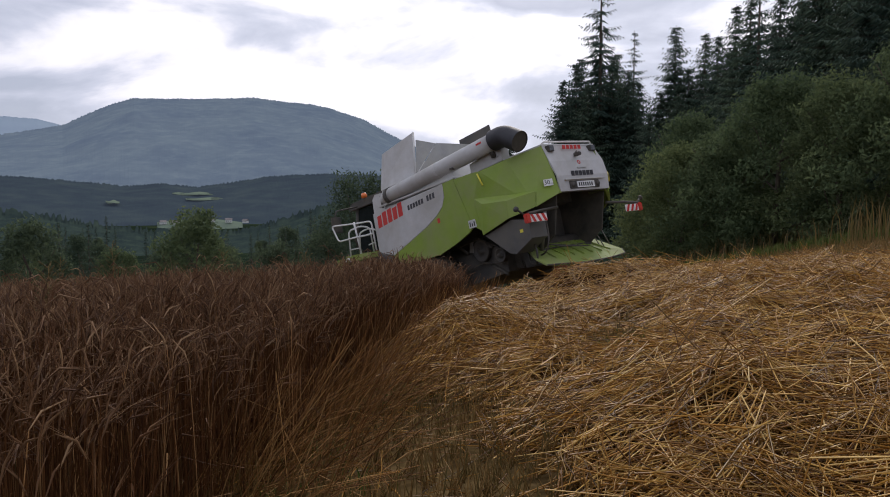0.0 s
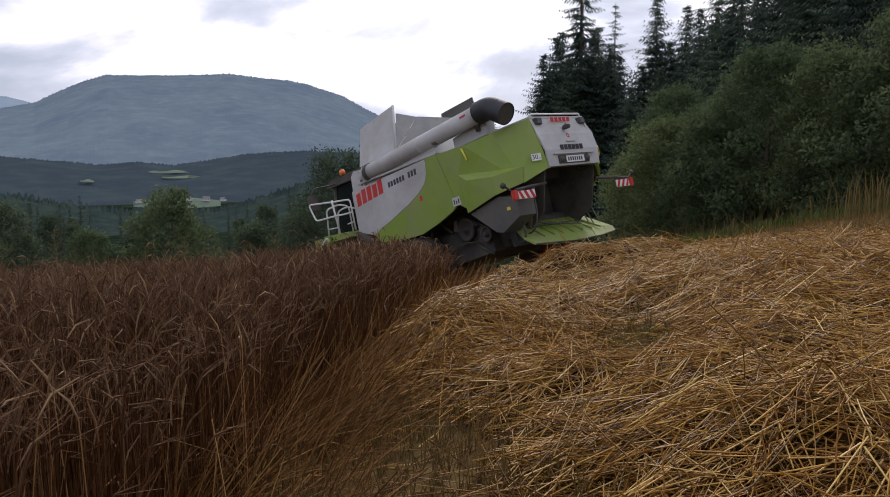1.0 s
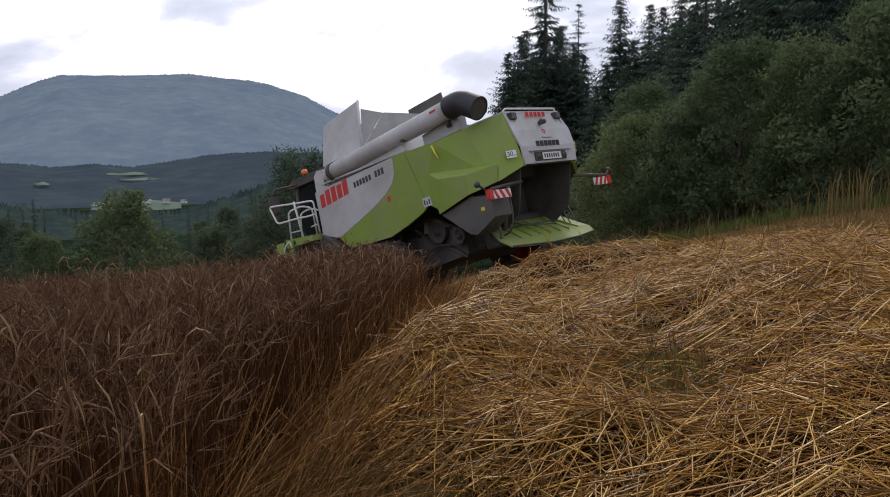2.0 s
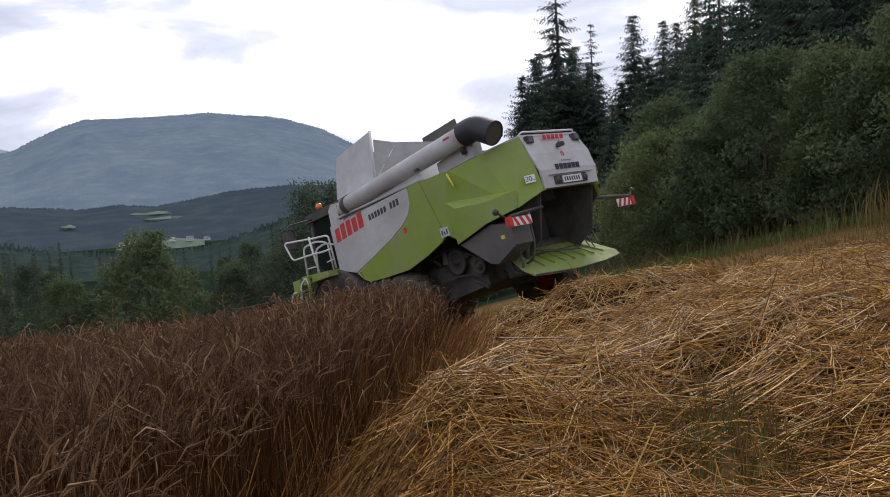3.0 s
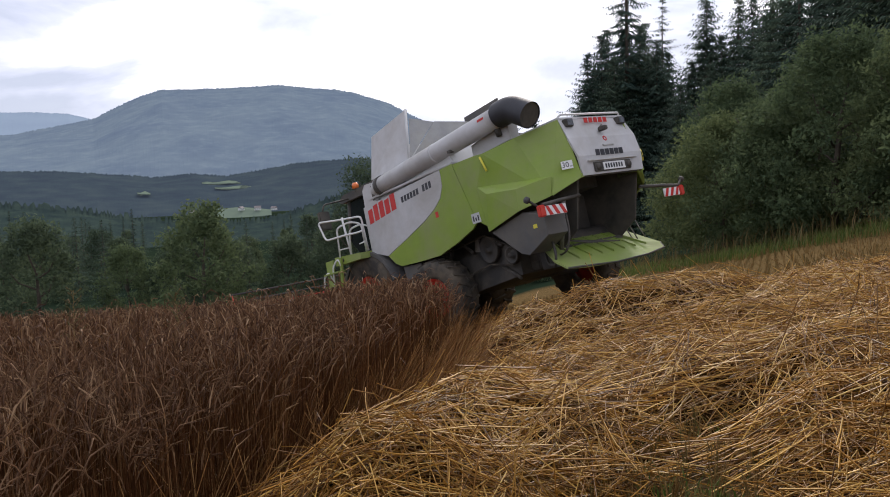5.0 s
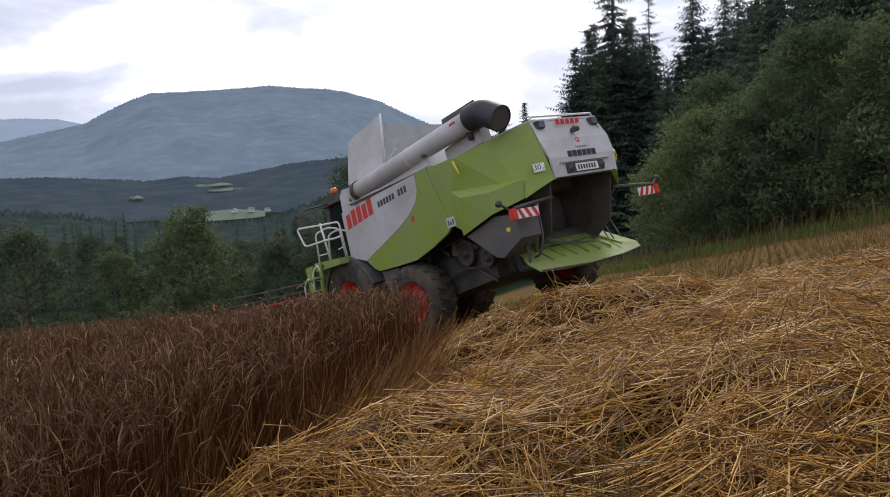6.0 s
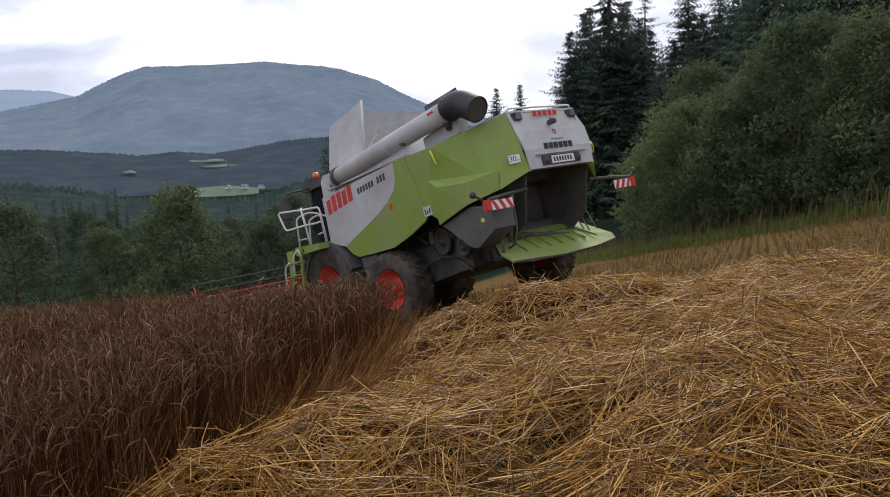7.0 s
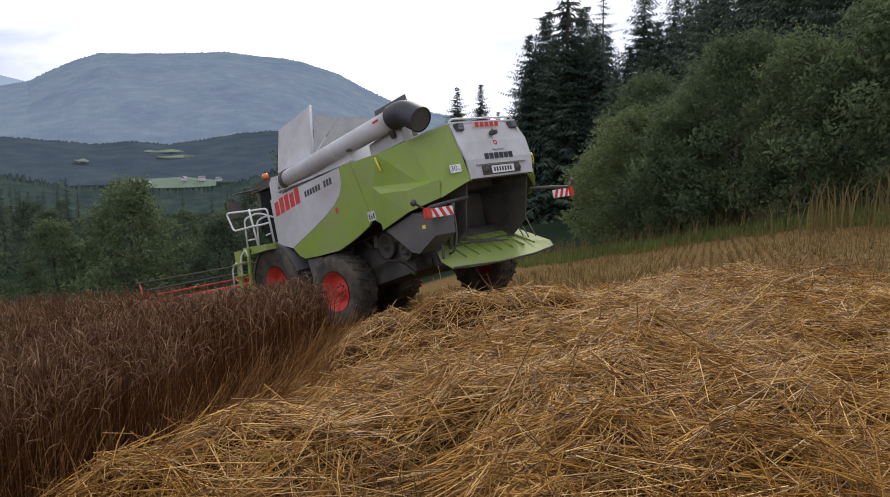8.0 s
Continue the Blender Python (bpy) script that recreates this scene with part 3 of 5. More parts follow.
def stand(kind, high, az, dist, el, turn):
    """A tree of the given kind in a direction from the field, as tall as it rises above the horizon."""
    x, y = 0.4 + dist * math.sin(radians(az)), 1.5 + dist * math.cos(radians(az))
    put(kind, x, y, turn, (1.1 + dist * math.tan(radians(el)) - tall(x, y)) / high)


# the spruces at the corner of the wood, a gap of sky, then the closed wood climbing to the right
for kind, high, row in (
        (young_spruce, 12.4, [(8.9, 74, 8.2), (9.9, 78, 9.6), (10.8, 72, 8.8), (12.6, 76, 10.4), (13.8, 73, 9.4), (14.6, 80, 8.0), (9.4, 84, 7.2), (11.6, 86, 9.4), (13.2, 88, 7.8),
                              (18.2, 70, 9.6), (20.2, 66, 10.6), (16.2, 72, 7.6), (15.4, 60, 6.6), (17.4, 58, 7.0)]),
        (tall_spruce, 19.5, [(11.7, 74, 16.8), (14.2, 82, 11.4), (23.0, 50, 15.5)]),
        (spruce, 14.0, [(10.3, 80, 9.4), (13.0, 82, 9.8), (17.2, 72, 13.0), (19.3, 70, 12.2), (21.4, 58, 13.6), (22.4, 54, 14.4), (24.4, 46, 15.5), (25.8, 42, 17.0), (27.4, 38, 18.0), (29.0, 36, 17.5),
                        (30.6, 32, 19.5), (32.4, 30, 20.0), (34.2, 28, 21.0), (36.2, 27, 22.0), (38.5, 25, 23.0), (41.0, 24, 24.0), (44.0, 23, 24.0), (48, 22, 25.0), (53, 22, 25.0), (59, 21, 25.0),
                        (26.8, 52, 15.0), (29.8, 46, 17.0), (33.4, 40, 18.5), (37.2, 38, 20.0), (24.0, 62, 12.5), (21.0, 74, 10.5), (43.0, 34, 22.0)])):
    for az, dist, el in row:
        stand(kind, high, az, dist, el, 360 * rng.random())

# two spruces standing alone beyond the brow
for az, dist, el in ((3.1, 150, 5.4), (4.9, 155, 4.5), (6.2, 165, 3.3)):
    stand(spruce, 14.0, az, dist, el, 360 * rng.random())

SLOPE = "trees on the slope below"
low_a = broadleaf("broadleaf_tree", 7.6, 3.0, 9000, 31, leaf_mat, "light green broadleaf tree on the slope below the field", SLOPE, leaf=0.12, at=at(-14.0, 41.0))
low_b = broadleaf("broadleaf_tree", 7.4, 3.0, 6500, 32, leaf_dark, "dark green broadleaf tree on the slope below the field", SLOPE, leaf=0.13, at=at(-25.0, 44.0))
low_c = conifer("spruce_tree", 13.0, 2.9, 8, 33, "dark spruce in the wood below the field", SLOPE, whorls=22, at=at(-69.0, 98.0))
for kind, x, y, s in [(bush_c, -5.0, 44, 1.38), (low_b, -7.8, 47, 0.85), (low_b, -10.2, 44, 0.75), (low_a, -20.5, 46, 0.7), (low_b, -17.0, 50, 0.9), (low_b, -30, 45, 0.8), (low_b, -2.6, 52, 1.1)]:
    put(kind, x, y, 360 * rng.random(), s)
made = 0
while made < 165:
    d = 46 + 200 * rng.random() ** 1.5
    a = -44 + 50 * rng.random()
    x, y = d * math.sin(radians(a)), d * math.cos(radians(a))
    fir = rng.random() < 0.87
    size = (0.5 + 0.5 * rng.random()) if fir else (0.7 + 0.4 * rng.random())
    top = math.degrees(math.atan2(tall(x, y) + (13.0 if fir else 7.4) * size - 1.0, d))
    most = np.interp(a, [-44, -30, -25, -23, -14, -12, -9, -5, 6], [-0.6, -0.9, -1.6, -2.7, -2.7, -1.0, 0.2, 1.0, 1.0])
    if most - 4.5 < top < most + 0.5 * rng.random():
        put(low_c if fir else low_b, x, y, 360 * rng.random(), size)
        made += 1


# ---- the combine harvester: x forward, y to its left, z up ----
LEAN = Matrix(((-0.6274, -0.7551, -0.1902, 3.079), (0.7432, -0.6536, 0.1432, 13.851), (-0.2325, -0.0515, 0.9712, -0.853), (0, 0, 0, 1)))
combine = thing("combine_harvester", LEAN, "dusty lime green and white combine harvester nose-down on the slope", "combine harvester")


def cpart(name, bm, mat, label="", bevel=0.0, parent=None):
    return part(name, bm, mat, parent or combine, label, bevel)


def wheel(x, y, r, wide, rim_r, steer, name):
    """A lugged tyre on a dished rim."""
    s = radians(steer)
    out = Vector((math.sin(s), math.cos(s), 0)) * (1 if y > 0 else -1)
    o = Vector((x, y, r)) - out * wide / 2
    w = wide
    tyre = spun([(rim_r, 0.06 * w), (rim_r * 1.12, 0.01), (r * 0.86, -0.03 * w), (r * 0.965, 0.06 * w), (r, 0.22 * w), (r * 1.005, 0.5 * w), (r, 0.78 * w), (r * 0.965, 0.94 * w),
                 (r * 0.86, 1.03 * w), (rim_r * 1.12, w - 0.01), (rim_r, 0.94 * w), (rim_r * 0.98, 0.5 * w), (rim_r, 0.06 * w)], o, out, 40)
    along = out.cross(Vector((0, 0, 1)))
    lugs = []
    for k in range(22):
        for half in (0, 1):
            a = 2 * math.pi * (k + 0.5 * half) / 22
            rad = along * math.cos(a) + Vector((0, 0, 1)) * math.sin(a)
            tan = along * -math.sin(a) + Vector((0, 0, 1)) * math.cos(a)
            c0 = o + out * (w * (0.06 if half else 0.94)) + rad * r * 0.95
            c1 = o + out * (w * 0.5) + rad * r * 0.985 + tan * 0.13 * r
            vs, lug = [], bmesh.new()
            lugs.append(lug)
            for c in (c0, c1):
                for dt, dr in ((-0.035, 0), (0.035, 0), (0.025, 0.055), (-0.025, 0.055)):
                    vs.append(lug.verts.new(c + tan * dt * r * 1.3 + rad * dr * r * 1.1))
            for q in ((0, 1, 2, 3), (7, 6, 5, 4), (0, 4, 5, 1), (1, 5, 6, 2), (2, 6, 7, 3), (3, 7, 4, 0)):
                lug.faces.new([vs[i] for i in q])
    wh = cpart(name, tyre, rubber, "black lugged tyre on a red rim")
    for lug in lugs:
        part("tread_lug", lug, rubber, wh)
    rim = spun([(rim_r * 1.0, 0.97 * w), (rim_r * 0.93, 0.93 * w), (rim_r * 0.88, 0.72 * w), (rim_r * 0.5, 0.60 * w), (rim_r * 0.42, 0.66 * w), (rim_r * 0.2, 0.68 * w), (0.004, 0.68 * w)], o, out, 28)
    part("rim", rim, red, wh, "red steel rim")
    hub = spun([(rim_r * 0.17, 0.66 * w), (rim_r * 0.17, 0.78 * w), (0.003, 0.80 * w)], o, out, 14)
    part("hub", hub, red, wh)
    for k in range(8):
        a = 2 * math.pi * k / 8
        c = o + out * 0.67 * w + (along * math.cos(a) + Vector((0, 0, 1)) * math.sin(a)) * rim_r * 0.31
        part("wheel_nut", rod([c, c + out * 0.03], 0.018, 6), steel, wh)
    return wh


wheel(3.2, 1.34, 0.66, 0.48, 0.36, -8, "rear_wheel")
wheel(2.3, -1.42, 0.66, 0.48, 0.36, -8, "rear_wheel")
wheel(5.25, 1.22, 0.92, 0.72, 0.45, 0, "front_wheel")
wheel(5.25, -1.22, 0.92, 0.72, 0.45, 0, "front_wheel")
cpart("rear_axle", rod([(3.2, 1.12, 0.66), (2.75, 0, 0.72), (2.3, -1.2, 0.66)], 0.09, 8), dark)
cpart("front_axle", rod([(5.25, 1.0, 0.92), (5.25, -1.0, 0.92)], 0.14, 8), dark)

# chassis and threshing body
cpart("chassis", block((1.3, -0.72, 0.78), (5.0, 0.72, 1.9)), black, "dark threshing housing under the panels, shade in its colour", 0.03)
cpart("cleaning_box", slab([(1.5, 0.75), (3.4, 0.55), (4.7, 0.7), (4.7, 1.2), (1.5, 1.3)], -0.95, 0.95), dark, "", 0.02)
cpart("body_core", slab([(0.95, 1.95), (4.9, 1.75), (4.9, 2.66), (0.95, 2.7)], -1.22, 1.22), black)
cpart("feeder_house", slab([(5.0, 1.0), (6.9, 0.35), (6.9, 0.95), (5.0, 1.8)], -0.65, 0.65), dark, "", 0.02)

# left flank: white panel, green sweep below it
white_edge = [(4.92, 2.69), (4.95, 1.78), (4.76, 1.74), (4.42, 1.64), (3.75, 1.83), (3.09, 2.03), (2.72, 2.18), (2.50, 2.32), (2.38, 2.50), (2.36, 2.70), (2.37, 2.775)]
green_edge = [(4.41, 1.635), (4.22, 1.46), (4.05, 1.385), (3.5, 1.37), (2.85, 1.375), (2.3, 1.50), (1.84, 1.645), (1.70, 1.74), (2.02, 2.785), (2.362, 2.775), (2.352, 2.70), (2.372, 2.50), (2.492, 2.314), (2.715, 2.173), (3.085, 2.022), (3.745, 1.823)]
for s, n in ((1, "side_panel"), (-1, "side_panel")):
    w = cpart(n, slab(white_edge, 1.46 * s, 1.50 * s), white, "dusty white side panel", 0.006)
    part("lower_panel", slab(green_edge, 1.46 * s, 1.50 * s), green, w, "lime green sweep below the white", 0.006)

# the maker's mark and type name, as plain blocks
side = [o for o in combine.children if o.name.startswith("side_panel")][0]
for k in range(5):
    u, b = 4.80 - 0.205 * k, 2.33 + 0.022 * k
    h = 0.30 if k in (1, 2, 4) else 0.27
    outline = [(u, b), (u - 0.012, b + h), (u - 0.172, b + h + 0.016), (u - 0.16, b + 0.014)]
    part("maker_mark", slab(outline, 1.499, 1.503), redmark, side)
for k in range(10):
    if k == 6:
        continue
    u, b = 3.62 - 0.098 * k, 2.475 + 0.006 * k
    big = 0.012 if k > 6 else 0
    part("type_mark", slab([(u, b + 0.02), (u - 0.004, b + 0.125 + big), (u - 0.072, b + 0.13 + big), (u - 0.068, b + 0.022)], 1.499, 1.503), inkmark, side)
part("red_sticker", slab([(2.72, 2.02), (2.72, 2.12), (2.64, 2.12), (2.64, 2.02)], 1.498, 1.5025), redmark, side)

# green rear flanks, bulged guards and hinged covers, mirrored on both sides
for s in (1, -0.84):
    flank = cpart("rear_flank", sheet([(2.0, 1.5 * s, 2.77), (1.25, 1.49 * s, 2.74), (0.7, 1.27 * s, 2.82), (0.15, 0.84 * s, 2.92),
                                       (1.70, 1.5 * s, 1.76), (1.52, 1.5 * s, 2.26), (0.24, 1.20 * s, 1.80), (0.06, 0.97 * s, 1.91), (0.0, 0.74 * s, 1.99), (0.05, 0.78 * s, 2.45),
                                       (1.45, 1.49 * s, 2.76), (1.38, 1.49 * s, 1.56)],
                                      [(0, 10, 5, 4), (10, 1, 5), (1, 2, 6, 5), (2, 3, 9, 8, 7, 6), (4, 5, 11)]), green, "lime green rear flank panel")
    part("guard", sheet([(1.52, 1.505 * s, 2.26), (1.40, 1.56 * s, 1.52), (0.65, 1.56 * s, 1.69), (0.20, 1.20 * s, 2.08), (1.25, 1.58 * s, 2.10), (0.62, 1.55 * s, 2.02), (0.25, 1.225 * s, 1.80)],
                        [(0, 4, 1), (4, 5, 2, 1), (5, 3, 6, 2), (0, 3, 5, 4)]), green, flank, "bulged lime green guard")
    part("hinge", rod([(1.30, 1.50 * s, 2.70), (1.18, 1.53 * s, 2.45)], 0.018, 6), yellow, flank)
    cpart("notice_plate", slab([(1.80, 1.72), (1.80, 1.88), (1.60, 1.88), (1.58, 1.72)], 1.502 * s, 1.507 * s), pale, "small grey notice plate")
    for k in range(3):
        cpart("notice_mark", block((1.62 + 0.06 * k, min(1.507 * s, 1.510 * s), 1.75), (1.65 + 0.06 * k, max(1.507 * s, 1.510 * s), 1.84 - 0.03 * (k % 2))), inkmark)
cpart("lower_cover", slab([(1.42, 1.50), (0.66, 1.66), (0.24, 1.54), (0.24, 1.24), (0.70, 1.02), (0.86, 1.06)], min(1.05, 1.48), max(1.05, 1.48)), grey, "dark grey plastic cover", 0.02)
cpart("cover_sticker", block((0.42, min(1.482, 1.486), 1.38), (0.50, max(1.482, 1.486), 1.44)), yellow)

# rear hood: white back panel over an open straw outlet
hood = cpart("rear_hood", sheet([(0.22, 0.76, 2.96), (0.22, -0.76, 2.96), (0.06, 0.80, 2.60), (0.06, -0.80, 2.60), (-0.02, 0.76, 2.30), (-0.02, -0.76, 2.30), (-0.01, 0.73, 2.0), (-0.01, -0.73, 2.0)],
                                [(0, 1, 3, 2), (2, 3, 5, 4), (4, 5, 7, 6)], 0.03), white, "white rear hood panel")
cpart("hood_top", sheet([(0.20, 0.78, 2.965), (0.20, -0.78, 2.965), (0.9, 0.9, 2.93), (0.9, -0.9, 2.93), (2.0, 1.2, 2.82), (2.0, -1.2, 2.82)], [(0, 1, 3, 2), (2, 3, 5, 4)], 0.03), pale, "grey engine cover")
part("top_rail", rod(rounded([(0.24, 0.74, 2.96), (0.20, 0.70, 3.01), (0.20, -0.70, 3.01), (0.24, -0.74, 2.96)], 0.05), 0.016, 8), tube_paint, hood)
for s in (1, -1):
    part("hood_lip", slab([(0.0, 1.98), (0.0, 2.04), (0.5, 2.04), (0.5, 1.98)], min(0.70 * s, 0.76 * s), max(0.70 * s, 0.76 * s)), green, hood)
    lamp = part("rear_lamp", block((0.10, min(0.54 * s, 0.70 * s), 2.80), (0.20, max(0.54 * s, 0.70 * s), 2.92)), dark, hood, "black work lamp", 0.01)
    part("lamp_lens", block((0.092, min(0.56 * s, 0.68 * s), 2.815), (0.102, max(0.56 * s, 0.68 * s), 2.905)), lens, lamp)
for k in range(5):
    y = 0.28 - 0.115 * k
    part("maker_mark", slab([(y, 2.845), (y - 0.01, 2.925), (y - 0.085, 2.925), (y - 0.085, 2.845)], 0.118, 0.126, 0), redmark, hood)
for k in range(6):
    y = 0.345 - 0.112 * k
    part("type_mark", block((-0.026, y - 0.088, 2.285), (-0.019, y, 2.38)), inkmark, hood)
part("round_badge", spun([(0.0, 0), (0.045, 0), (0.045, 0.008), (0.022, 0.008), (0.022, 0.004), (0, 0.004)], (0.055, -0.03, 2.56), (-1, 0, 0.25), 18), redmark, hood, "small round red badge")
part("badge_line", block((-0.002, -0.16, 2.44), (0.018, 0.10, 2.46)), pale, hood)
cam_box = part("rear_camera", block((-0.05, -0.045, 2.68), (0.09, 0.045, 2.75)), dark, hood, "small black rear camera", 0.012)
part("camera_bracket", rod([(0.09, 0, 2.73), (0.02, 0, 2.78)], 0.015, 6), steel, cam_box)
part("plate_shelf", block((-0.06, -0.58, 2.205), (-0.01, 0.58, 2.225)), pale, hood, "grey ledge above the number plate")
part("plate_holder", block((-0.035, -0.42, 2.035), (-0.012, 0.46, 2.185)), dark, hood, "", 0.008)
plate = part("number_plate", block((-0.042, -0.26, 2.05), (-0.036, 0.26, 2.17)), sign, hood, "white number plate with unreadable bars")
for k in range(7):
    y = 0.20 - 0.063 * k
    part("plate_bar", block((-0.0445, y - 0.018, 2.075), (-0.0415, y + 0.018, 2.145)), inkmark, plate)
for y in (0.37, -0.36):
    part("tail_lamp", spun([(0.0, 0.02), (0.05, 0.02), (0.055, 0.0)], (-0.035, y, 2.11), (-1, 0, 0), 14), dark, hood)

# speed sign and R disc on the flanks
rear_face = Matrix(((0, 0, -1, 0), (-1, 0, 0, 0), (0, 1, 0, 0), (0, 0, 0, 1)))
limit = cpart("speed_sign", block((-0.022, -0.088, -0.062), (-0.012, 0.088, 0.062)), sign, "white speed sign")
limit.matrix_local = Matrix.Translation((0.075, 0.945, 2.20)) @ Matrix.Rotation(radians(-30), 4, "Z")
lettering("30", 0.115, Matrix.Translation((-0.0225, 0.026, 0.0)) @ rear_face, inkmark, limit, "sign_number")
lettering("km", 0.036, Matrix.Translation((-0.0225, -0.062, -0.024)) @ rear_face, inkmark, limit, "sign_unit")
disc = cpart("r_disc", spun([(0.0, 0.012), (0.10, 0.012), (0.10, 0.0)], (0.04, -0.83, 2.24), (-0.9, -0.45, 0), 20), yellow, "yellow disc with the letter R")
lettering("R", 0.14, Matrix.Translation((0.026, -0.837, 2.24)) @ Matrix.Rotation(radians(27), 4, "Z") @ rear_face, inkmark, disc, "disc_letter")

# straw outlet
# walls near black: the outlet's inner shade is in their colour
for s in (1, -1):
    cpart("outlet_wall", slab([(0.12, 1.98), (1.5, 2.3), (1.5, 0.9), (0.75, 1.0), (0.35, 1.25)], min(0.70 * s, 0.73 * s), max(0.70 * s, 0.73 * s)), black)
cpart("outlet_front", block((1.45, -0.72, 0.9), (1.5, 0.72, 2.4)), black)
cpart("outlet_top", sheet([(0.02, 0.72, 2.0), (0.02, -0.72, 2.0), (1.5, 0.72, 2.35), (1.5, -0.72, 2.35)], [(0, 1, 3, 2)], 0.02), black)
cpart("chopper", rod([(1.15, 0.74, 1.08), (1.15, -0.74, 1.08)], 0.22, 16), black, "black straw chopper drum housing")
deck = cpart("spreader_deck", sheet([(0.95, 0.95, 1.13), (0.95, 0.3, 1.15), (0.95, -0.4, 1.15), (0.92, -1.08, 1.12), (0.45, -1.34, 0.80), (0.30, -1.22, 0.70),
                                     (0.10, -0.5, 0.655), (0.05, 0.34, 0.645), (0.07, 1.0, 0.68), (0.10, 1.38, 0.715), (0.35, 1.36, 0.85), (0.5, 0.3, 0.92), (0.5, -0.5, 0.92)],
                                    [(0, 1, 11, 7, 8), (0, 8, 9, 10), (1, 2, 12, 11), (2, 3, 4, 12), (12, 4, 5, 6), (11, 12, 6, 7)], 0.03), green, "lime green spreader deck below the straw outlet")
part("deck_rim", rod([(0.10, 1.38, 0.705), (0.05, 0.34, 0.635), (0.10, -0.5, 0.645), (0.30, -1.22, 0.69), (0.45, -1.34, 0.79)], 0.016, 6), dark, deck)
for k in range(7):
    y = 0.72 - 0.24 * k
    part("deck_vane", sheet([(0.93, y, 1.155), (0.30, y * 1.15 + 0.05, 0.835), (0.30, y * 1.15 + 0.05, 0.80), (0.93, y, 1.10)], [(0, 1, 2, 3)], 0.012), green, deck)
for y, u in ((-1.0, 0.62), (-1.08, 0.52), (-0.93, 0.66)):
    part("spreader_pin", rod([(u, y, 0.92), (u + 0.12, y + 0.05, 1.30)], 0.011, 6), steel, deck)
for k in range(6):
    part("spreader_tine", rod([(0.9, 0.85 - 0.10 * k, 1.22 - 0.02 * k), (0.35, 0.45 - 0.13 * k, 1.0 - 0.01 * k)], 0.010, 6), dark, deck)
cpart("deck_bracket", block((0.7, -0.8, 0.75), (1.2, 0.8, 1.05)), dark, "", 0.02)
cpart("hydraulic_hose", rod(rounded([(0.55, 1.12, 1.25), (0.35, 1.30, 0.95), (0.45, 1.25, 0.78), (0.8, 1.05, 0.82), (0.9, 0.95, 1.15)], 0.15, 6), 0.02, 8), dark)
cpart("hydraulic_hose", rod(rounded([(0.30, 0.95, 1.6), (0.22, 1.05, 1.2), (0.30, 1.1, 0.95), (0.7, 0.95, 0.9)], 0.15, 6), 0.016, 8), dark)
cpart("ram", rod([(0.30, 0.92, 1.75), (0.55, 0.95, 1.0)], 0.035, 10), steel)

# warning boards on folding arms
for s in (1, -1):
    arm = cpart("warning_arm", rod([(0.15, 0.74 * s, 1.74), (0.08, 1.25 * s, 1.70), (0.06, 1.66 * s, 1.66)], 0.028, 8), dark, "black folding arm")
    board = part("warning_board", block((0.035, min(1.20 * s, 1.63 * s), 1.50), (0.055, max(1.20 * s, 1.63 * s), 1.64)), sign, arm, "red and white striped warning board", 0.004)
    for k in range(3):
        y0 = 1.205 + 0.145 * k
        part("red_stripe", slab([(s * y0, 1.502), (s * (y0 + 0.075), 1.638), (s * min(y0 + 0.145, 1.628), 1.638), (s * min(y0 + 0.07, 1.628), 1.502)], 0.031, 0.036, 0), redmark, board)
    lampb = part("tail_light", block((0.02, min(1.64 * s, 1.76 * s), 1.49), (0.10, max(1.64 * s, 1.76 * s), 1.66)), red, arm, "red tail light", 0.015)
    part("marker_lamp", rod([(0.10, 1.70 * s, 1.64), (0.12, 1.86 * s, 1.76)], [0.02, 0.02], 8), dark, lampb)
    part("marker_head", spun([(0.0, 0.0), (0.05, 0.01), (0.05, 0.05), (0.0, 0.06)], (0.12, 1.85 * s, 1.755), (0, s, 0.4), 12), dark, lampb)

# running gear behind the rear wheel: pulleys, belts and shafts
for u, y, z, r in ((3.9, 1.02, 1.05, 0.28), (3.25, 1.0, 1.42, 0.16), (2.1, 0.98, 1.28, 0.24), (1.55, 1.0, 1.10, 0.15), (4.5, 0.98, 1.45, 0.18)):
    pul = cpart("pulley", spun([(0.03, 0.0), (r * 0.85, 0.0), (r, 0.0), (r * 0.9, 0.035), (r, 0.07), (r * 0.8, 0.07), (r * 0.7, 0.03), (0.05, 0.03), (0.05, 0.10), (0.0, 0.10)], (u, y, z), (0, 1, 0), 22), dark, "dark dusty belt pulley")
for (a, b, ra, rb) in (((3.9, 1.05), (2.1, 1.28), 0.28, 0.24), ((2.1, 1.28), (1.55, 1.10), 0.24, 0.15), ((3.9, 1.05), (4.5, 1.45), 0.28, 0.18)):
    for q in (1, -1):
        cpart("drive_belt", slab([(a[0], a[1] + q * ra), (b[0], b[1] + q * rb), (b[0], b[1] + q * (rb + 0.02)), (a[0], a[1] + q * (ra + 0.02))], 1.03, 1.075), rubber)
for u, z, l in ((2.3, 1.55, 0.5), (3.5, 1.2, 0.6), (1.9, 0.95, 0.4), (2.9, 1.55, 0.35)):
    cpart("strut", rod([(u, 0.97, z), (u - l, 1.0, z - 0.25)], 0.03, 8), dark)
cpart("steel_bracket", slab([(2.42, 1.30), (2.36, 1.52), (2.28, 1.52), (2.30, 1.28)], 1.02, 1.06), steel)
cpart("wheel_shield", sheet([(4.1, 1.40, 1.36), (3.55, 1.40, 1.35), (3.45, 1.38, 0.7), (4.0, 1.38, 0.45)], [(0, 1, 2, 3)], 0.03), grey, "grey mud shield ahead of the rear wheel")

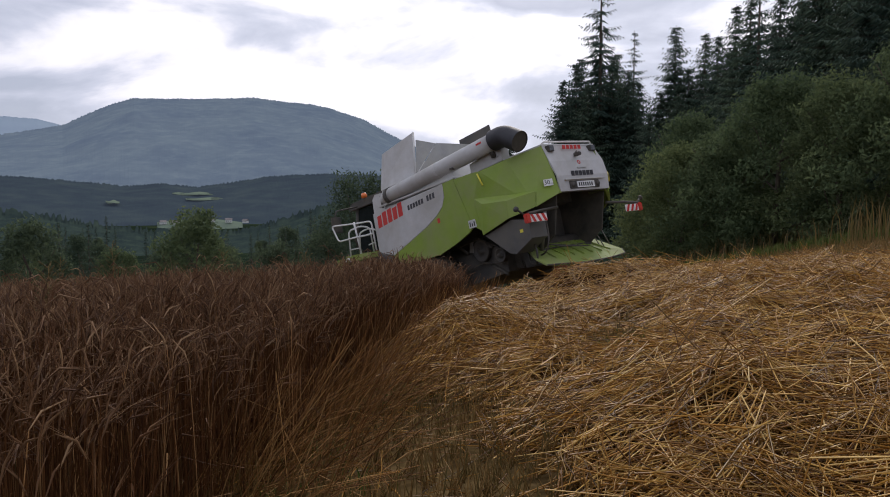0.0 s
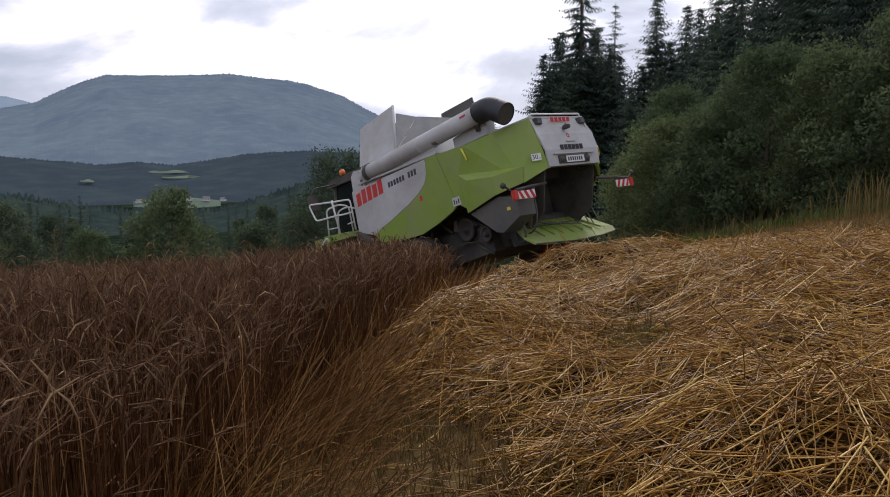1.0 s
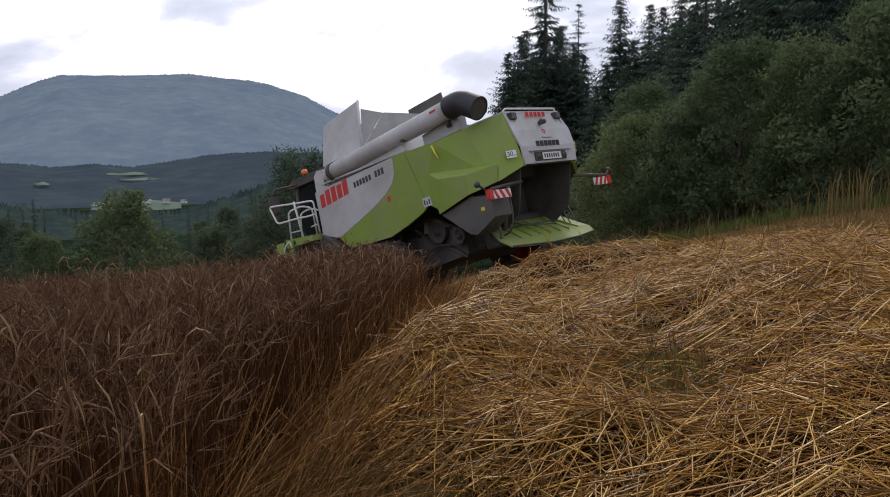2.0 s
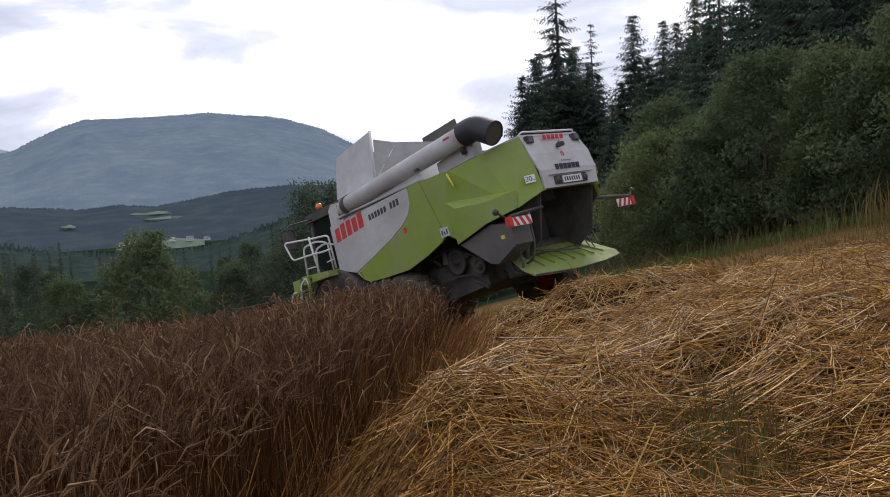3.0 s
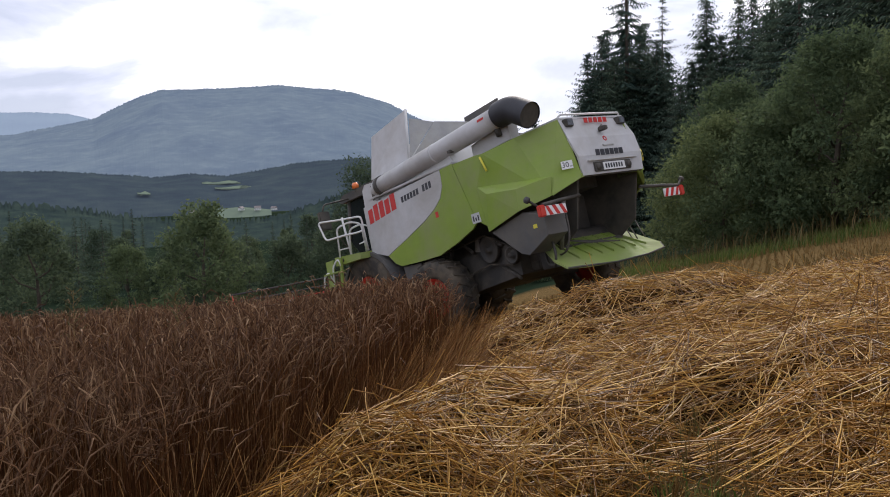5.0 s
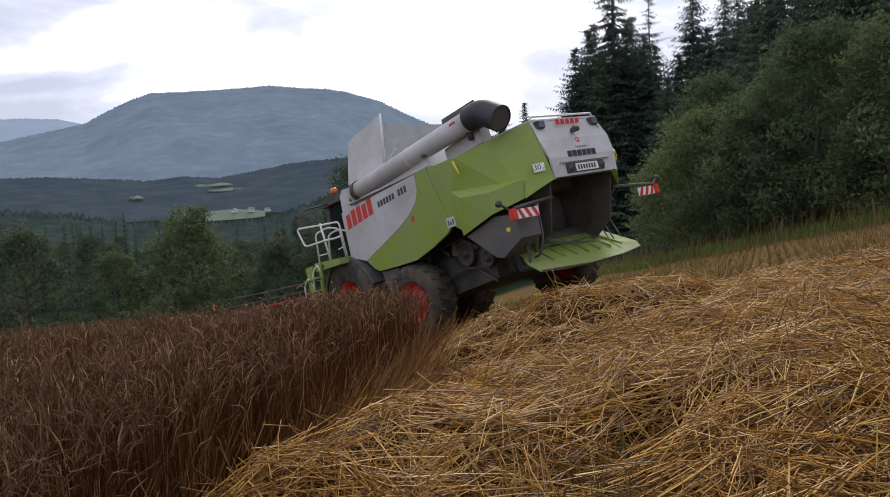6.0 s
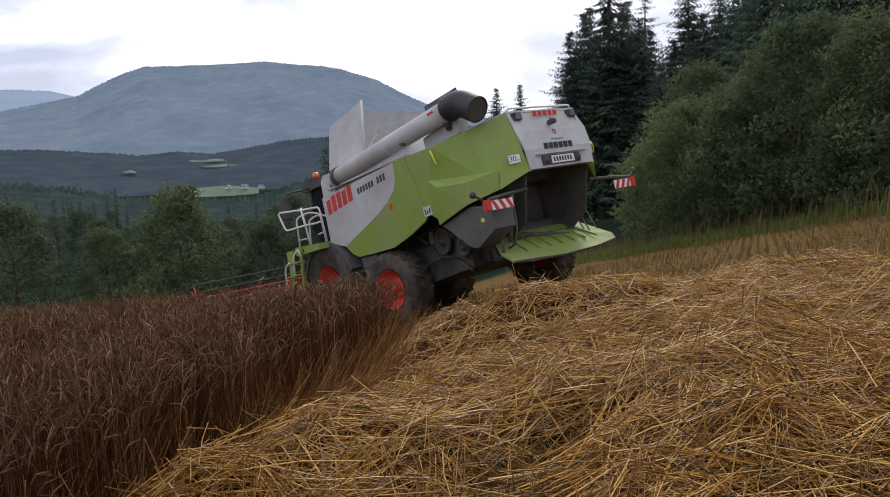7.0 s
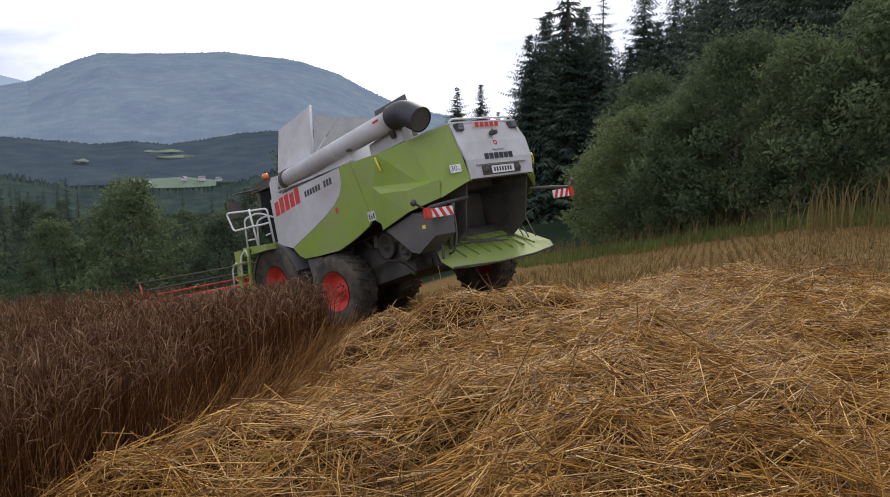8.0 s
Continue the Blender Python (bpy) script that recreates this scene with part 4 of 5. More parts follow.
# grain tank and its raised lids
cpart("grain_tank", slab([(2.05, 2.72), (4.85, 2.64), (4.6, 3.16), (2.3, 3.18)], -1.36, 1.36), pale, "pale grey grain tank", 0.02)
cpart("tank_ledge", block((2.05, 1.30, 2.79), (4.7, 1.47, 2.83)), white, "", 0.01)
lid = cpart("tank_lid", sheet([(4.62, 1.38, 3.17), (3.30, 1.37, 3.20), (3.46, 1.08, 4.20), (4.54, 1.22, 4.00)], [(0, 1, 2, 3)], 0.03), white, "raised white tank lid")
part("lid_fold", rod([(3.32, 1.36, 3.21), (3.47, 1.08, 4.20)], 0.02, 6), pale, lid)
cpart("tank_lid", sheet([(3.30, 1.32, 3.2), (3.30, -1.2, 3.2), (3.36, -0.75, 3.86), (3.40, 0.55, 3.92)], [(0, 1, 2, 3)], 0.03), cloth, "raised grey tank lid")
cpart("tank_web", sheet([(3.30, 1.34, 3.22), (3.40, 0.55, 3.92), (3.46, 1.05, 4.02)], [(0, 1, 2)], 0.01), cloth, "grey cloth gusset between the lids")
cpart("tank_lid", sheet([(4.6, -1.30, 3.2), (3.3, -1.30, 3.2), (3.30, -1.15, 4.34), (4.45, -1.20, 4.30)], [(0, 1, 2, 3)], 0.03), grey, "raised dark tank lid")
cpart("tank_lid", sheet([(4.62, 1.30, 3.17), (4.62, -1.25, 3.17), (4.7, -0.8, 3.85), (4.7, 0.8, 3.85)], [(0, 1, 2, 3)], 0.03), pale, "raised grey tank lid")
cpart("lid_stay", rod([(3.32, 0.9, 3.22), (3.50, 0.1, 3.90)], 0.010, 6), dark)

# unloading auger
A0, A1 = Vector((4.38, 1.40, 2.97)), Vector((0.72, 1.30, 3.24))
auger = cpart("unloading_auger", rod([A0, A0 + (A1 - A0) * 0.5, A1], 0.168, 28), white, "white unloading auger tube")
part("auger_collar", rod([A0 + (A1 - A0) * 0.015, A0 + (A1 - A0) * 0.045], 0.185, 24), dark, auger)
part("auger_band", rod([A0 + (A1 - A0) * 0.50, A0 + (A1 - A0) * 0.512], 0.174, 24), pale, auger)
part("spout", rod(rounded([A1 + Vector((0.16, 0, 0)), A1 + Vector((-0.14, 0.0, 0.012)), (0.235, 1.30, 3.03)], 0.16, 7), 0.205, 28, caps=False), boot, auger, "black rubber spout")
# black plug painted as the dark inside of the spout
part("spout_inside", rod([(0.42, 1.30, 3.145), (0.25, 1.30, 3.042)], 0.192, 24), black, auger)
part("auger_mark", slab([(1.05, 3.24), (1.05, 3.275), (1.20, 3.265), (1.20, 3.23)], 1.474, 1.482), redmark, auger)
part("auger_elbow", rod(rounded([(4.66, 1.22, 2.70), (4.62, 1.28, 2.96), (4.30, 1.39, 2.975)], 0.12, 6), 0.172, 24), white, auger, "white auger elbow")
cpart("elbow_cover", slab([(4.95, 2.66), (4.92, 3.02), (4.80, 3.12), (4.55, 3.10), (4.50, 2.72)], 1.0, 1.45), white, "white elbow cover", 0.03)
# slot's shade drawn as a dark slab on the uncut cover
cpart("cover_slot", slab([(4.60, 2.76), (4.60, 3.05), (4.52, 3.05), (4.52, 2.75)], 1.448, 1.458), dark)
cpart("auger_rest", slab([(1.75, 2.80), (1.75, 3.0), (0.95, 3.12), (0.82, 3.10), (0.82, 2.84)], 1.02, 1.22), white, "white bracket box under the auger", 0.02)
cpart("rest_clip", rod([(1.02, 1.24, 2.95), (1.0, 1.30, 3.10)], 0.05, 8), dark)
cpart("rest_strap", block((2.0, 1.38, 2.98), (2.08, 1.48, 3.02)), dark)
for k in range(6):
    cpart("vent_slat", block((1.05 + 0.13 * k, 0.4, 2.95), (1.10 + 0.13 * k, 1.0, 2.985)), dark)

# cab, beacon, mirror
cab = cpart("cab", slab([(5.02, 1.85), (6.35, 1.85), (6.75, 2.3), (6.45, 3.12), (5.02, 3.12)], -0.85, 0.85), glass, "dark glazed driver's cab", 0.04)
part("cab_roof", slab([(4.95, 3.10), (6.65, 3.10), (6.72, 3.18), (6.5, 3.27), (5.1, 3.29)], -0.95, 0.95), dark, cab, "", 0.03)
for u0, u1 in ((5.05, 5.05), (6.70, 6.45)):
    for s in (1, -1):
        part("cab_pillar", rod([(u0, 0.85 * s, 1.9 if u0 < 6 else 2.3), (u1, 0.85 * s, 3.12)], 0.045, 8), dark, cab)
part("beacon_stem", rod([(5.95, 0.93, 3.2), (5.95, 0.93, 3.30)], 0.025, 8), dark, cab)
part("beacon", spun([(0.0, 0.13), (0.05, 0.12), (0.075, 0.07), (0.075, 0.0), (0.0, 0.0)], (5.95, 0.93, 3.29), (0, 0, 1), 16), amber, cab, "orange beacon")
part("mirror_arm", rod(rounded([(6.3, 0.9, 3.15), (6.45, 1.5, 3.10), (6.45, 1.55, 2.95)], 0.08), 0.018, 8), dark, cab)
part("mirror", block((6.40, 1.42, 2.55), (6.48, 1.68, 2.95)), dark, cab, "black wing mirror", 0.02)
cpart("cab_rear_wall", block((4.93, -1.3, 1.8), (5.0, 1.46, 2.66)), dark)

# platform, ladder and handrails
plat = cpart("platform", slab([(4.95, 1.72), (5.95, 1.72), (5.95, 1.90), (5.6, 1.88), (4.95, 1.84)], 1.15, 1.78), green, "lime green access platform", 0.015)
# hole painted as a dark disc on the face, nothing is cut
part("platform_hole", spun([(0.0, 0.004), (0.035, 0.004), (0.035, 0.0)], (5.62, 1.782, 1.80), (0, 1, 0), 12), dark, plat)


def rail(points, r=0.019, where=None):
    part("handrail", rod(rounded(points, 0.09, 5), r, 8), tube_paint, where or plat, "pale painted tube handrail")


rail([(4.88, 1.62, 1.85), (4.80, 1.68, 2.52), (5.35, 1.74, 2.58), (6.12, 1.90, 2.68), (5.93, 1.90, 2.27), (5.30, 1.78, 2.26), (5.05, 1.70, 2.24), (4.84, 1.64, 2.25)])
rail([(5.30, 1.76, 1.86), (5.36, 1.77, 2.62)], 0.022)
rail([(5.72, 1.78, 1.86), (5.64, 1.77, 2.46), (5.40, 1.60, 2.52), (5.22, 1.45, 2.44), (5.30, 1.40, 1.86)])
rail([(5.58, 1.60, 1.86), (5.52, 1.56, 2.38), (5.32, 1.42, 2.44), (5.12, 1.30, 2.34), (5.14, 1.25, 1.86)])
rail([(5.70, 1.77, 2.02), (5.32, 1.77, 2.00)], 0.014)
rail([(5.08, 1.66, 2.02), (4.88, 1.63, 2.04)], 0.014)
ladder = cpart("ladder", slab([(5.95, 1.86), (6.25, 1.86), (6.35, 0.75), (6.28, 0.75)], 1.80, 1.84), green, "lime green access ladder")
part("ladder_side", slab([(5.60, 1.86), (5.68, 1.86), (5.95, 0.75), (5.88, 0.75)], 1.80, 1.84), green, ladder)
for k in range(4):
    part("rung", block((5.70 + 0.07 * k, 1.74, 1.58 - 0.25 * k), (6.30 + 0.02 * k, 1.92, 1.61 - 0.25 * k)), green, ladder)
rail([(5.98, 1.90, 1.30), (5.88, 1.90, 1.72), (5.72, 1.84, 1.86), (5.66, 1.84, 1.70)], 0.017, ladder)
rail([(6.45, 1.90, 1.0), (6.35, 1.90, 1.52), (6.18, 1.86, 1.66), (6.08, 1.84, 1.45)], 0.017, ladder)

# mudguard over the front wheel
arc = [(5.25 + 1.04 * math.cos(a), 0.86 + 1.0 * math.sin(a)) for a in [radians(10 + 150 * k / 12) for k in range(13)]]
inner = [(5.25 + 0.97 * math.cos(a), 0.86 + 0.93 * math.sin(a)) for a in [radians(160 - 150 * k / 12) for k in range(13)]]
cpart("mudguard", slab(arc + inner, 0.85, 1.56), grey, "dark grey mudguard over the front wheel", 0.012)
cpart("mudguard", slab(arc + inner, -1.56, -0.85), grey, "dark grey mudguard over the front wheel", 0.012)

# cutting header
head = cpart("header", slab([(6.85, 0.25), (6.85, 1.05), (6.92, 1.12), (7.0, 1.05), (7.05, 0.45), (8.0, 0.30), (8.1, 0.24)], -3.4, 3.5), dark, "dark cutting header with a red reel, low in the wheat", 0.01)
for s in (3.5, -3.46):
    part("header_end", slab([(6.85, 0.2), (6.85, 1.1), (7.3, 1.0), (8.3, 0.45), (8.9, 0.15)], s, s + 0.05), red, head)
reel = part("reel", rod([(7.55, -3.35, 1.15), (7.55, 3.45, 1.15)], 0.06, 10), red, head, "red reel")
for k in range(6):
    a = 2 * math.pi * k / 6 + 0.4
    c = (7.55 + 0.48 * math.cos(a), 1.15 + 0.48 * math.sin(a))
    part("reel_bar", rod([(c[0], -3.35, c[1]), (c[0], 3.45, c[1])], 0.018, 6), dark if k % 3 else red, reel)
    for y in (-3.3, -1.1, 1.1, 3.4):
        part("reel_spoke", rod([(7.55, y, 1.15), (c[0], y, c[1])], 0.014, 5), red, reel)
for y in (3.4, -3.3):
    part("reel_arm", rod([(6.9, y, 1.1), (7.55, y + 0.06, 1.17)], 0.04, 8), red, head)


# ---- the field: standing wheat, loose straw, stubble, grass ----
def strands(name, root, tip, mid, r0, r1, mat, sides=3):
    """Many thin round stalks in one mesh: each bends from root over mid to tip."""
    n = len(root)
    pts = np.stack([root, mid, tip], 1)
    d = tip - root
    a = np.cross(d, [0.31, 0.17, 0.93])
    a /= np.linalg.norm(a, axis=1)[:, None] + 1e-9
    b = np.cross(d, a)
    b /= np.linalg.norm(b, axis=1)[:, None] + 1e-9
    rad = np.stack([r0, (r0 + r1) / 2, r1], 1)
    ang = 2 * math.pi * np.arange(sides) / sides
    ring = a[:, None, None, :] * np.cos(ang)[None, None, :, None] + b[:, None, None, :] * np.sin(ang)[None, None, :, None]
    v = pts[:, :, None, :] + ring * rad[:, :, None, None]
    f = []
    for s in range(2):
        for k in range(sides):
            k2 = (k + 1) % sides
            f.append([s * sides + k, s * sides + k2, (s + 1) * sides + k2, (s + 1) * sides + k])
    f = (np.arange(n)[:, None, None] * (3 * sides) + np.array(f)[None]).reshape(-1, 4)
    return v.reshape(-1, 3), f


def scatter(rng, n, x0, x1, y0, y1):
    return x0 + (x1 - x0) * rng.random(n), y0 + (y1 - y0) * rng.random(n)


def local_xy(x, y):
    """Place on the harvester's own plan: ahead of its hood, and to its left."""
    dx, dy = x - 3.079, y - 13.851
    return dx * -0.645 + dy * 0.764, dx * -0.757 + dy * -0.655


def wheat():
    rng = np.random.default_rng(5)
    xs, ys = [], []
    for n, box in ((17000, (-4.2, 0.2, 1.2, 7.0)), (9000, (-1.6, 0.8, 1.2, 12.5)), (19000, (-9.5, 0.8, 3.0, 14.5)), (6000, (-16, -1.0, 12, 24)), (2500, (-14, -3.5, 0.5, 10))):
        x, y = scatter(rng, n, *box)
        xs.append(x), ys.append(y)
    x, y = np.concatenate(xs), np.concatenate(ys)
    u, w = local_xy(x, y)
    wob = 0.16 * bumps(x, y, 1.1) + 0.09 * bumps(x, y, 0.35, 2) + 0.10 * (rng.random(len(x)) ** 3)
    keep = (x < edge_x(y) + wob) & ~((u > -40) & (u < 8.2) & (w < 3.45 + wob) & (y > 11.3)) & ~((np.abs(w) < 3.6) & (u > -1) & (u < 9.2))
    keep &= (np.hypot(x, y) > 1.15)
    x, y = x[keep], y[keep]
    n = len(x)
    z = ground(x, y)
    h = (0.75 + 0.17 * np.clip((y - 4.5) / 4, 0, 1) + 0.05 * bumps(x, y, 1.6) + 0.03 * bumps(x, y, 0.5, 1)) * (0.84 + 0.26 * rng.random(n))
    h = h * (0.74 + 0.26 * np.clip((edge_x(y) - x) / 0.55, 0, 1) + 0.10 * rng.random(n) * (edge_x(y) - x < 0.4))
    proud = rng.random(n) < 0.035
    h = np.where(proud, h * (1.10 + 0.10 * rng.random(n)), h)
    far = np.hypot(x, y) > 8
    lean_a = 1.1 * bumps(x, y, 1.2, 3) + 6.28 * rng.random(n)
    lean = 0.02 + 0.08 * rng.random(n) ** 1.5
    slack = (edge_x(y) - x < 0.30) & (rng.random(n) < 0.14)
    lean_a = np.where(slack, 0.6 * rng.normal(size=n), lean_a)
    lean = np.where(slack, lean + 0.40 * rng.random(n) ** 1.5, lean)
    dirx, diry = np.cos(lean_a), np.sin(lean_a)
    root = np.stack([x, y, z - 0.02], 1)
    tip = root + np.stack([dirx * lean * h, diry * lean * h, h * np.cos(lean)], 1)
    mid = (root + tip) / 2 - np.stack([dirx * lean * h * 0.12, diry * lean * h * 0.12, 0 * h], 1)
    r = np.where(far, 0.0026, 0.0018) * (0.8 + 0.4 * rng.random(n))
    parts = [strands("", root, tip, mid, r, r * 0.6, None)]
    # ears: nodding over and thick in the middle
    nod = np.where(proud, 1.6 + 1.0 * rng.random(n), 0.3 + 1.2 * rng.random(n))
    el = 0.075 + 0.035 * rng.random(n)
    e1 = tip + np.stack([dirx * np.sin(nod * 0.5), diry * np.sin(nod * 0.5), np.cos(nod * 0.5)], 1) * (el * 0.5)[:, None]
    e2 = e1 + np.stack([dirx * np.sin(nod), diry * np.sin(nod), np.cos(nod)], 1) * (el * 0.6)[:, None]
    er = np.where(far, 0.0056, 0.0034) * (0.8 + 0.4 * rng.random(n))
    ears = strands("", tip, e2, e1, er * 0.45, er * 0.35, None, 3)
    v = ears[0].reshape(n, 3, 3, 3)
    v[:, 1] = e1[:, None] + (v[:, 1] - e1[:, None]) * 2.4
    ears = (v.reshape(-1, 3), ears[1])
    # awns: stiff hairs fanning from the ear's end
    aw_v, aw_f = [], []
    near = np.where(np.hypot(x, y) < 5.5)[0]
    for k in range(2):
        spread = rng.normal(size=(len(near), 3)) * 0.018
        t3 = e2[near] + (e2[near] - e1[near]) * 0.9 + spread
        sv, sf = strands("", e1[near], t3, (e1[near] + t3) / 2, np.full(len(near), 0.0007), np.full(len(near), 0.0003), None, 3)
        aw_f.append(sf + sum(len(q) for q in aw_v))
        aw_v.append(sv)
    # dry leaf blades along the stalks
    m = rng.choice(n, int(n * 0.07), replace=False)
    a = 6.28 * rng.random(len(m))
    f0 = 0.2 + 0.5 * rng.random(len(m))
    start = root[m] + (tip[m] - root[m]) * f0[:, None]
    ll = 0.10 + 0.14 * rng.random(len(m))
    lt_ = start + np.stack([np.cos(a) * ll, np.sin(a) * ll, -0.02 - 0.10 * rng.random(len(m))], 1)
    lm = (start + lt_) / 2 + np.stack([0 * a, 0 * a, 0.05 + 0.03 * rng.random(len(m))], 1)
    wv = np.stack([-np.sin(a), np.cos(a), 0 * a], 1) * 0.0020
    bl_v = np.stack([start - wv, start + wv, lm - wv * 1.2, lm + wv * 1.2, lt_, lt_ + wv * 0.2], 1).reshape(-1, 3)
    bl_f = (np.arange(len(m))[:, None, None] * 6 + np.array([[0, 1, 3, 2], [2, 3, 5, 4]])[None]).reshape(-1, 4)
    sv, sf = parts[0]
    crop = mesh_np("standing_wheat", np.concatenate([sv, bl_v]), np.concatenate([sf, bl_f + len(sv)]), wheat_mat)
    tagged(crop, "ripe reddish-brown standing wheat at the edge of the cut", "wheat", kind="stuff")
    ev, ef = ears
    eo = mesh_np("wheat_ears", np.concatenate([ev] + aw_v), np.concatenate([ef] + [q + len(ev) for q in aw_f]), ear_mat, crop)
    tagged(eo, "bearded brown wheat ears", kind="stuff")
    # stalks bent over and trodden along the cut
    m = 4200
    y = 2.2 + 9.0 * rng.random(m) ** 0.8
    x = edge_x(y) - 0.12 + 0.55 * rng.random(m) ** 1.5 + 0.12 * bumps(0 * y, y, 1.1)
    root = np.stack([x, y, ground(x, y) - 0.02], 1)
    lie, way, long = 0.35 + 1.0 * rng.random(m), -0.35 + 0.75 * rng.normal(size=m), 0.30 + 0.42 * rng.random(m)
    out = np.stack([np.cos(way) * np.sin(lie), np.sin(way) * np.sin(lie), np.cos(lie)], 1)
    tip = root + out * long[:, None]
    tip[:, 2] = np.maximum(tip[:, 2], ground(tip[:, 0], tip[:, 1]) + 0.02)
    mid = root * 0.5 + tip * 0.5 + np.stack([0 * x, 0 * x, 0.10 * long * np.sin(lie)], 1)
    r = 0.0016 * (0.8 + 0.6 * rng.random(m)) * (1 + 0.05 * np.maximum(0, y - 4))
    bv, bf = strands("", root, tip, mid, r, r * 0.7, None)
    tagged(mesh_np("bent_stalks", bv, bf, bent_mat, crop), "bent brown stalks trodden along the cut", kind="stuff")


def straw():
    rng = np.random.default_rng(6)
    # matted bed under the loose stalks, near black as the shade between them
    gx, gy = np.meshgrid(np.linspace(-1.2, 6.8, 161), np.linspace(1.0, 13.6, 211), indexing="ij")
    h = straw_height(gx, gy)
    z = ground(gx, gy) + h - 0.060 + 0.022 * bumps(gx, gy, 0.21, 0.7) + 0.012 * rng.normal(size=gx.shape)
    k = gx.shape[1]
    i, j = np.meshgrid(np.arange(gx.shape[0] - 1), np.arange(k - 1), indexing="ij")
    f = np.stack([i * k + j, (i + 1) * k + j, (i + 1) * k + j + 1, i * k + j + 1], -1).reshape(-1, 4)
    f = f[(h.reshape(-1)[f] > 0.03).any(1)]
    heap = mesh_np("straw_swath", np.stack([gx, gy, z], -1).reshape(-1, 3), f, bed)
    tagged(heap, "heaped golden straw left behind the harvester", "straw", kind="stuff")
    for p in heap.data.polygons:
        p.use_smooth = True
    xs, ys = [], []
    for n, box in ((36000, (-1.2, 3.6, 1.3, 5.4)), (34000, (-1.2, 5.0, 4.0, 8.2)), (22000, (-0.6, 6.6, 6.5, 12.5)), (10000, (2.5, 6.5, 2.0, 7.5))):
        x, y = scatter(rng, n, *box)
        xs.append(x), ys.append(y)
    x, y = np.concatenate(xs), np.concatenate(ys)
    h = straw_height(x, y)
    loose = (rng.random(len(x)) < 0.10) & (x > edge_x(y) - 0.12)
    keep = (h > 0.03) | loose
    x, y, h = x[keep], y[keep], h[keep]
    n = len(x)
    l = (0.10 + 0.38 * rng.random(n) ** 1.5)
    a = 6.28 * rng.random(n)
    comb = 0.9 + 0.9 * bumps(x, y, 1.1, 4)
    a = np.where(rng.random(n) < 0.22, comb + 0.45 * rng.normal(size=n), a)
    # matted tufts: stalks that lie together and stand proud of the heap
    m = 1300
    pick = rng.choice(n, m)
    tx, ty, ta, th = x[pick], y[pick], 3.14 * rng.random(m), 0.015 + 0.12 * rng.random(m) ** 1.5
    own = rng.random(n) < 0.30
    tuft = rng.integers(0, m, n)
    off = rng.normal(size=n) * 0.13
    side = rng.normal(size=n) * 0.045
    x = np.where(own, tx[tuft] + np.cos(ta[tuft]) * off - np.sin(ta[tuft]) * side, x)
    y = np.where(own, ty[tuft] + np.sin(ta[tuft]) * off + np.cos(ta[tuft]) * side, y)
    a = np.where(own, ta[tuft] + 0.22 * rng.normal(size=n), a)
    h = straw_height(x, y) + np.where(own, th[tuft] * np.exp(-(side / 0.06) ** 2), 0)
    up = 0.16 * rng.normal(size=n) + np.where(rng.random(n) < 0.07, 0.8 * rng.random(n), 0)
    zc = ground(x, y) + h + 0.030 - 0.085 * rng.random(n) ** 1.3 + np.maximum(0, up) * l * 0.25
    c = np.stack([x, y, zc], 1)
    dv = np.stack([np.cos(a) * np.cos(up), np.sin(a) * np.cos(up), np.sin(up)], 1) * (l / 2)[:, None]
    p0, p1 = c - dv, c + dv
    # follow the heap at both ends
    for p in (p0, p1):
        s = ground(p[:, 0], p[:, 1]) + straw_height(p[:, 0], p[:, 1])
        p[:, 2] = 0.45 * p[:, 2] + 0.55 * (s + 0.5 * np.maximum(0, h - straw_height(x, y)) + (zc - ground(x, y) - h) + (p[:, 2] - zc))
    mid = (p0 + p1) / 2 + rng.normal(size=(n, 3)) * (0.022 * l)[:, None] + np.array([0, 0, 0.004])
    r = (0.0014 + 0.0020 * rng.random(n) ** 1.2) * (1 + 0.05 * np.maximum(0, y - 4))
    v, f = strands("", p0, p1, mid, r, r * 0.8, None)
    so = mesh_np("loose_straw", v, f, straw_mat, heap)
    tagged(so, "loose golden straw stalks", kind="stuff")
    # long stiff stalks lying on top of the heap
    xs, ys = [], []
    for m, box in ((5200, (-1.0, 4.4, 1.6, 5.4)), (4200, (-1.0, 5.4, 5.4, 8.6)), (1800, (0.0, 5.4, 8.6, 11.5))):
        x, y = scatter(rng, m, *box)
        xs.append(x), ys.append(y)
    x, y = np.concatenate(xs), np.concatenate(ys)
    ok = straw_height(x, y) > 0.035
    x, y = x[ok], y[ok]
    n = len(x)
    l, a = 0.16 + 0.34 * rng.random(n) ** 1.3, 6.28 * rng.random(n)
    out = np.stack([np.cos(a), np.sin(a)], 1) * (l / 2)[:, None]
    ends = []
    for q in (-1, 1):
        ex, ey = x + q * out[:, 0], y + q * out[:, 1]
        ends.append(np.stack([ex, ey, ground(ex, ey) + np.maximum(straw_height(ex, ey), 0.02) + 0.020 + 0.030 * rng.random(n) + np.where(rng.random(n) < 0.10, 0.10 * rng.random(n), 0)], 1))
    mid = (ends[0] + ends[1]) / 2 + rng.normal(size=(n, 3)) * (0.012 * l)[:, None]
    mid[:, 2] = np.maximum(mid[:, 2], ground(mid[:, 0], mid[:, 1]) + straw_height(mid[:, 0], mid[:, 1]) + 0.016)
    r = (0.0017 + 0.0013 * rng.random(n)) * (1 + 0.05 * np.maximum(0, y - 4))
    v, f = strands("", ends[0], ends[1], mid, r, r * 0.85, None)
    tagged(mesh_np("top_straw", v, f, top_straw_mat, heap), "long bright stalks on top of the straw", kind="stuff")


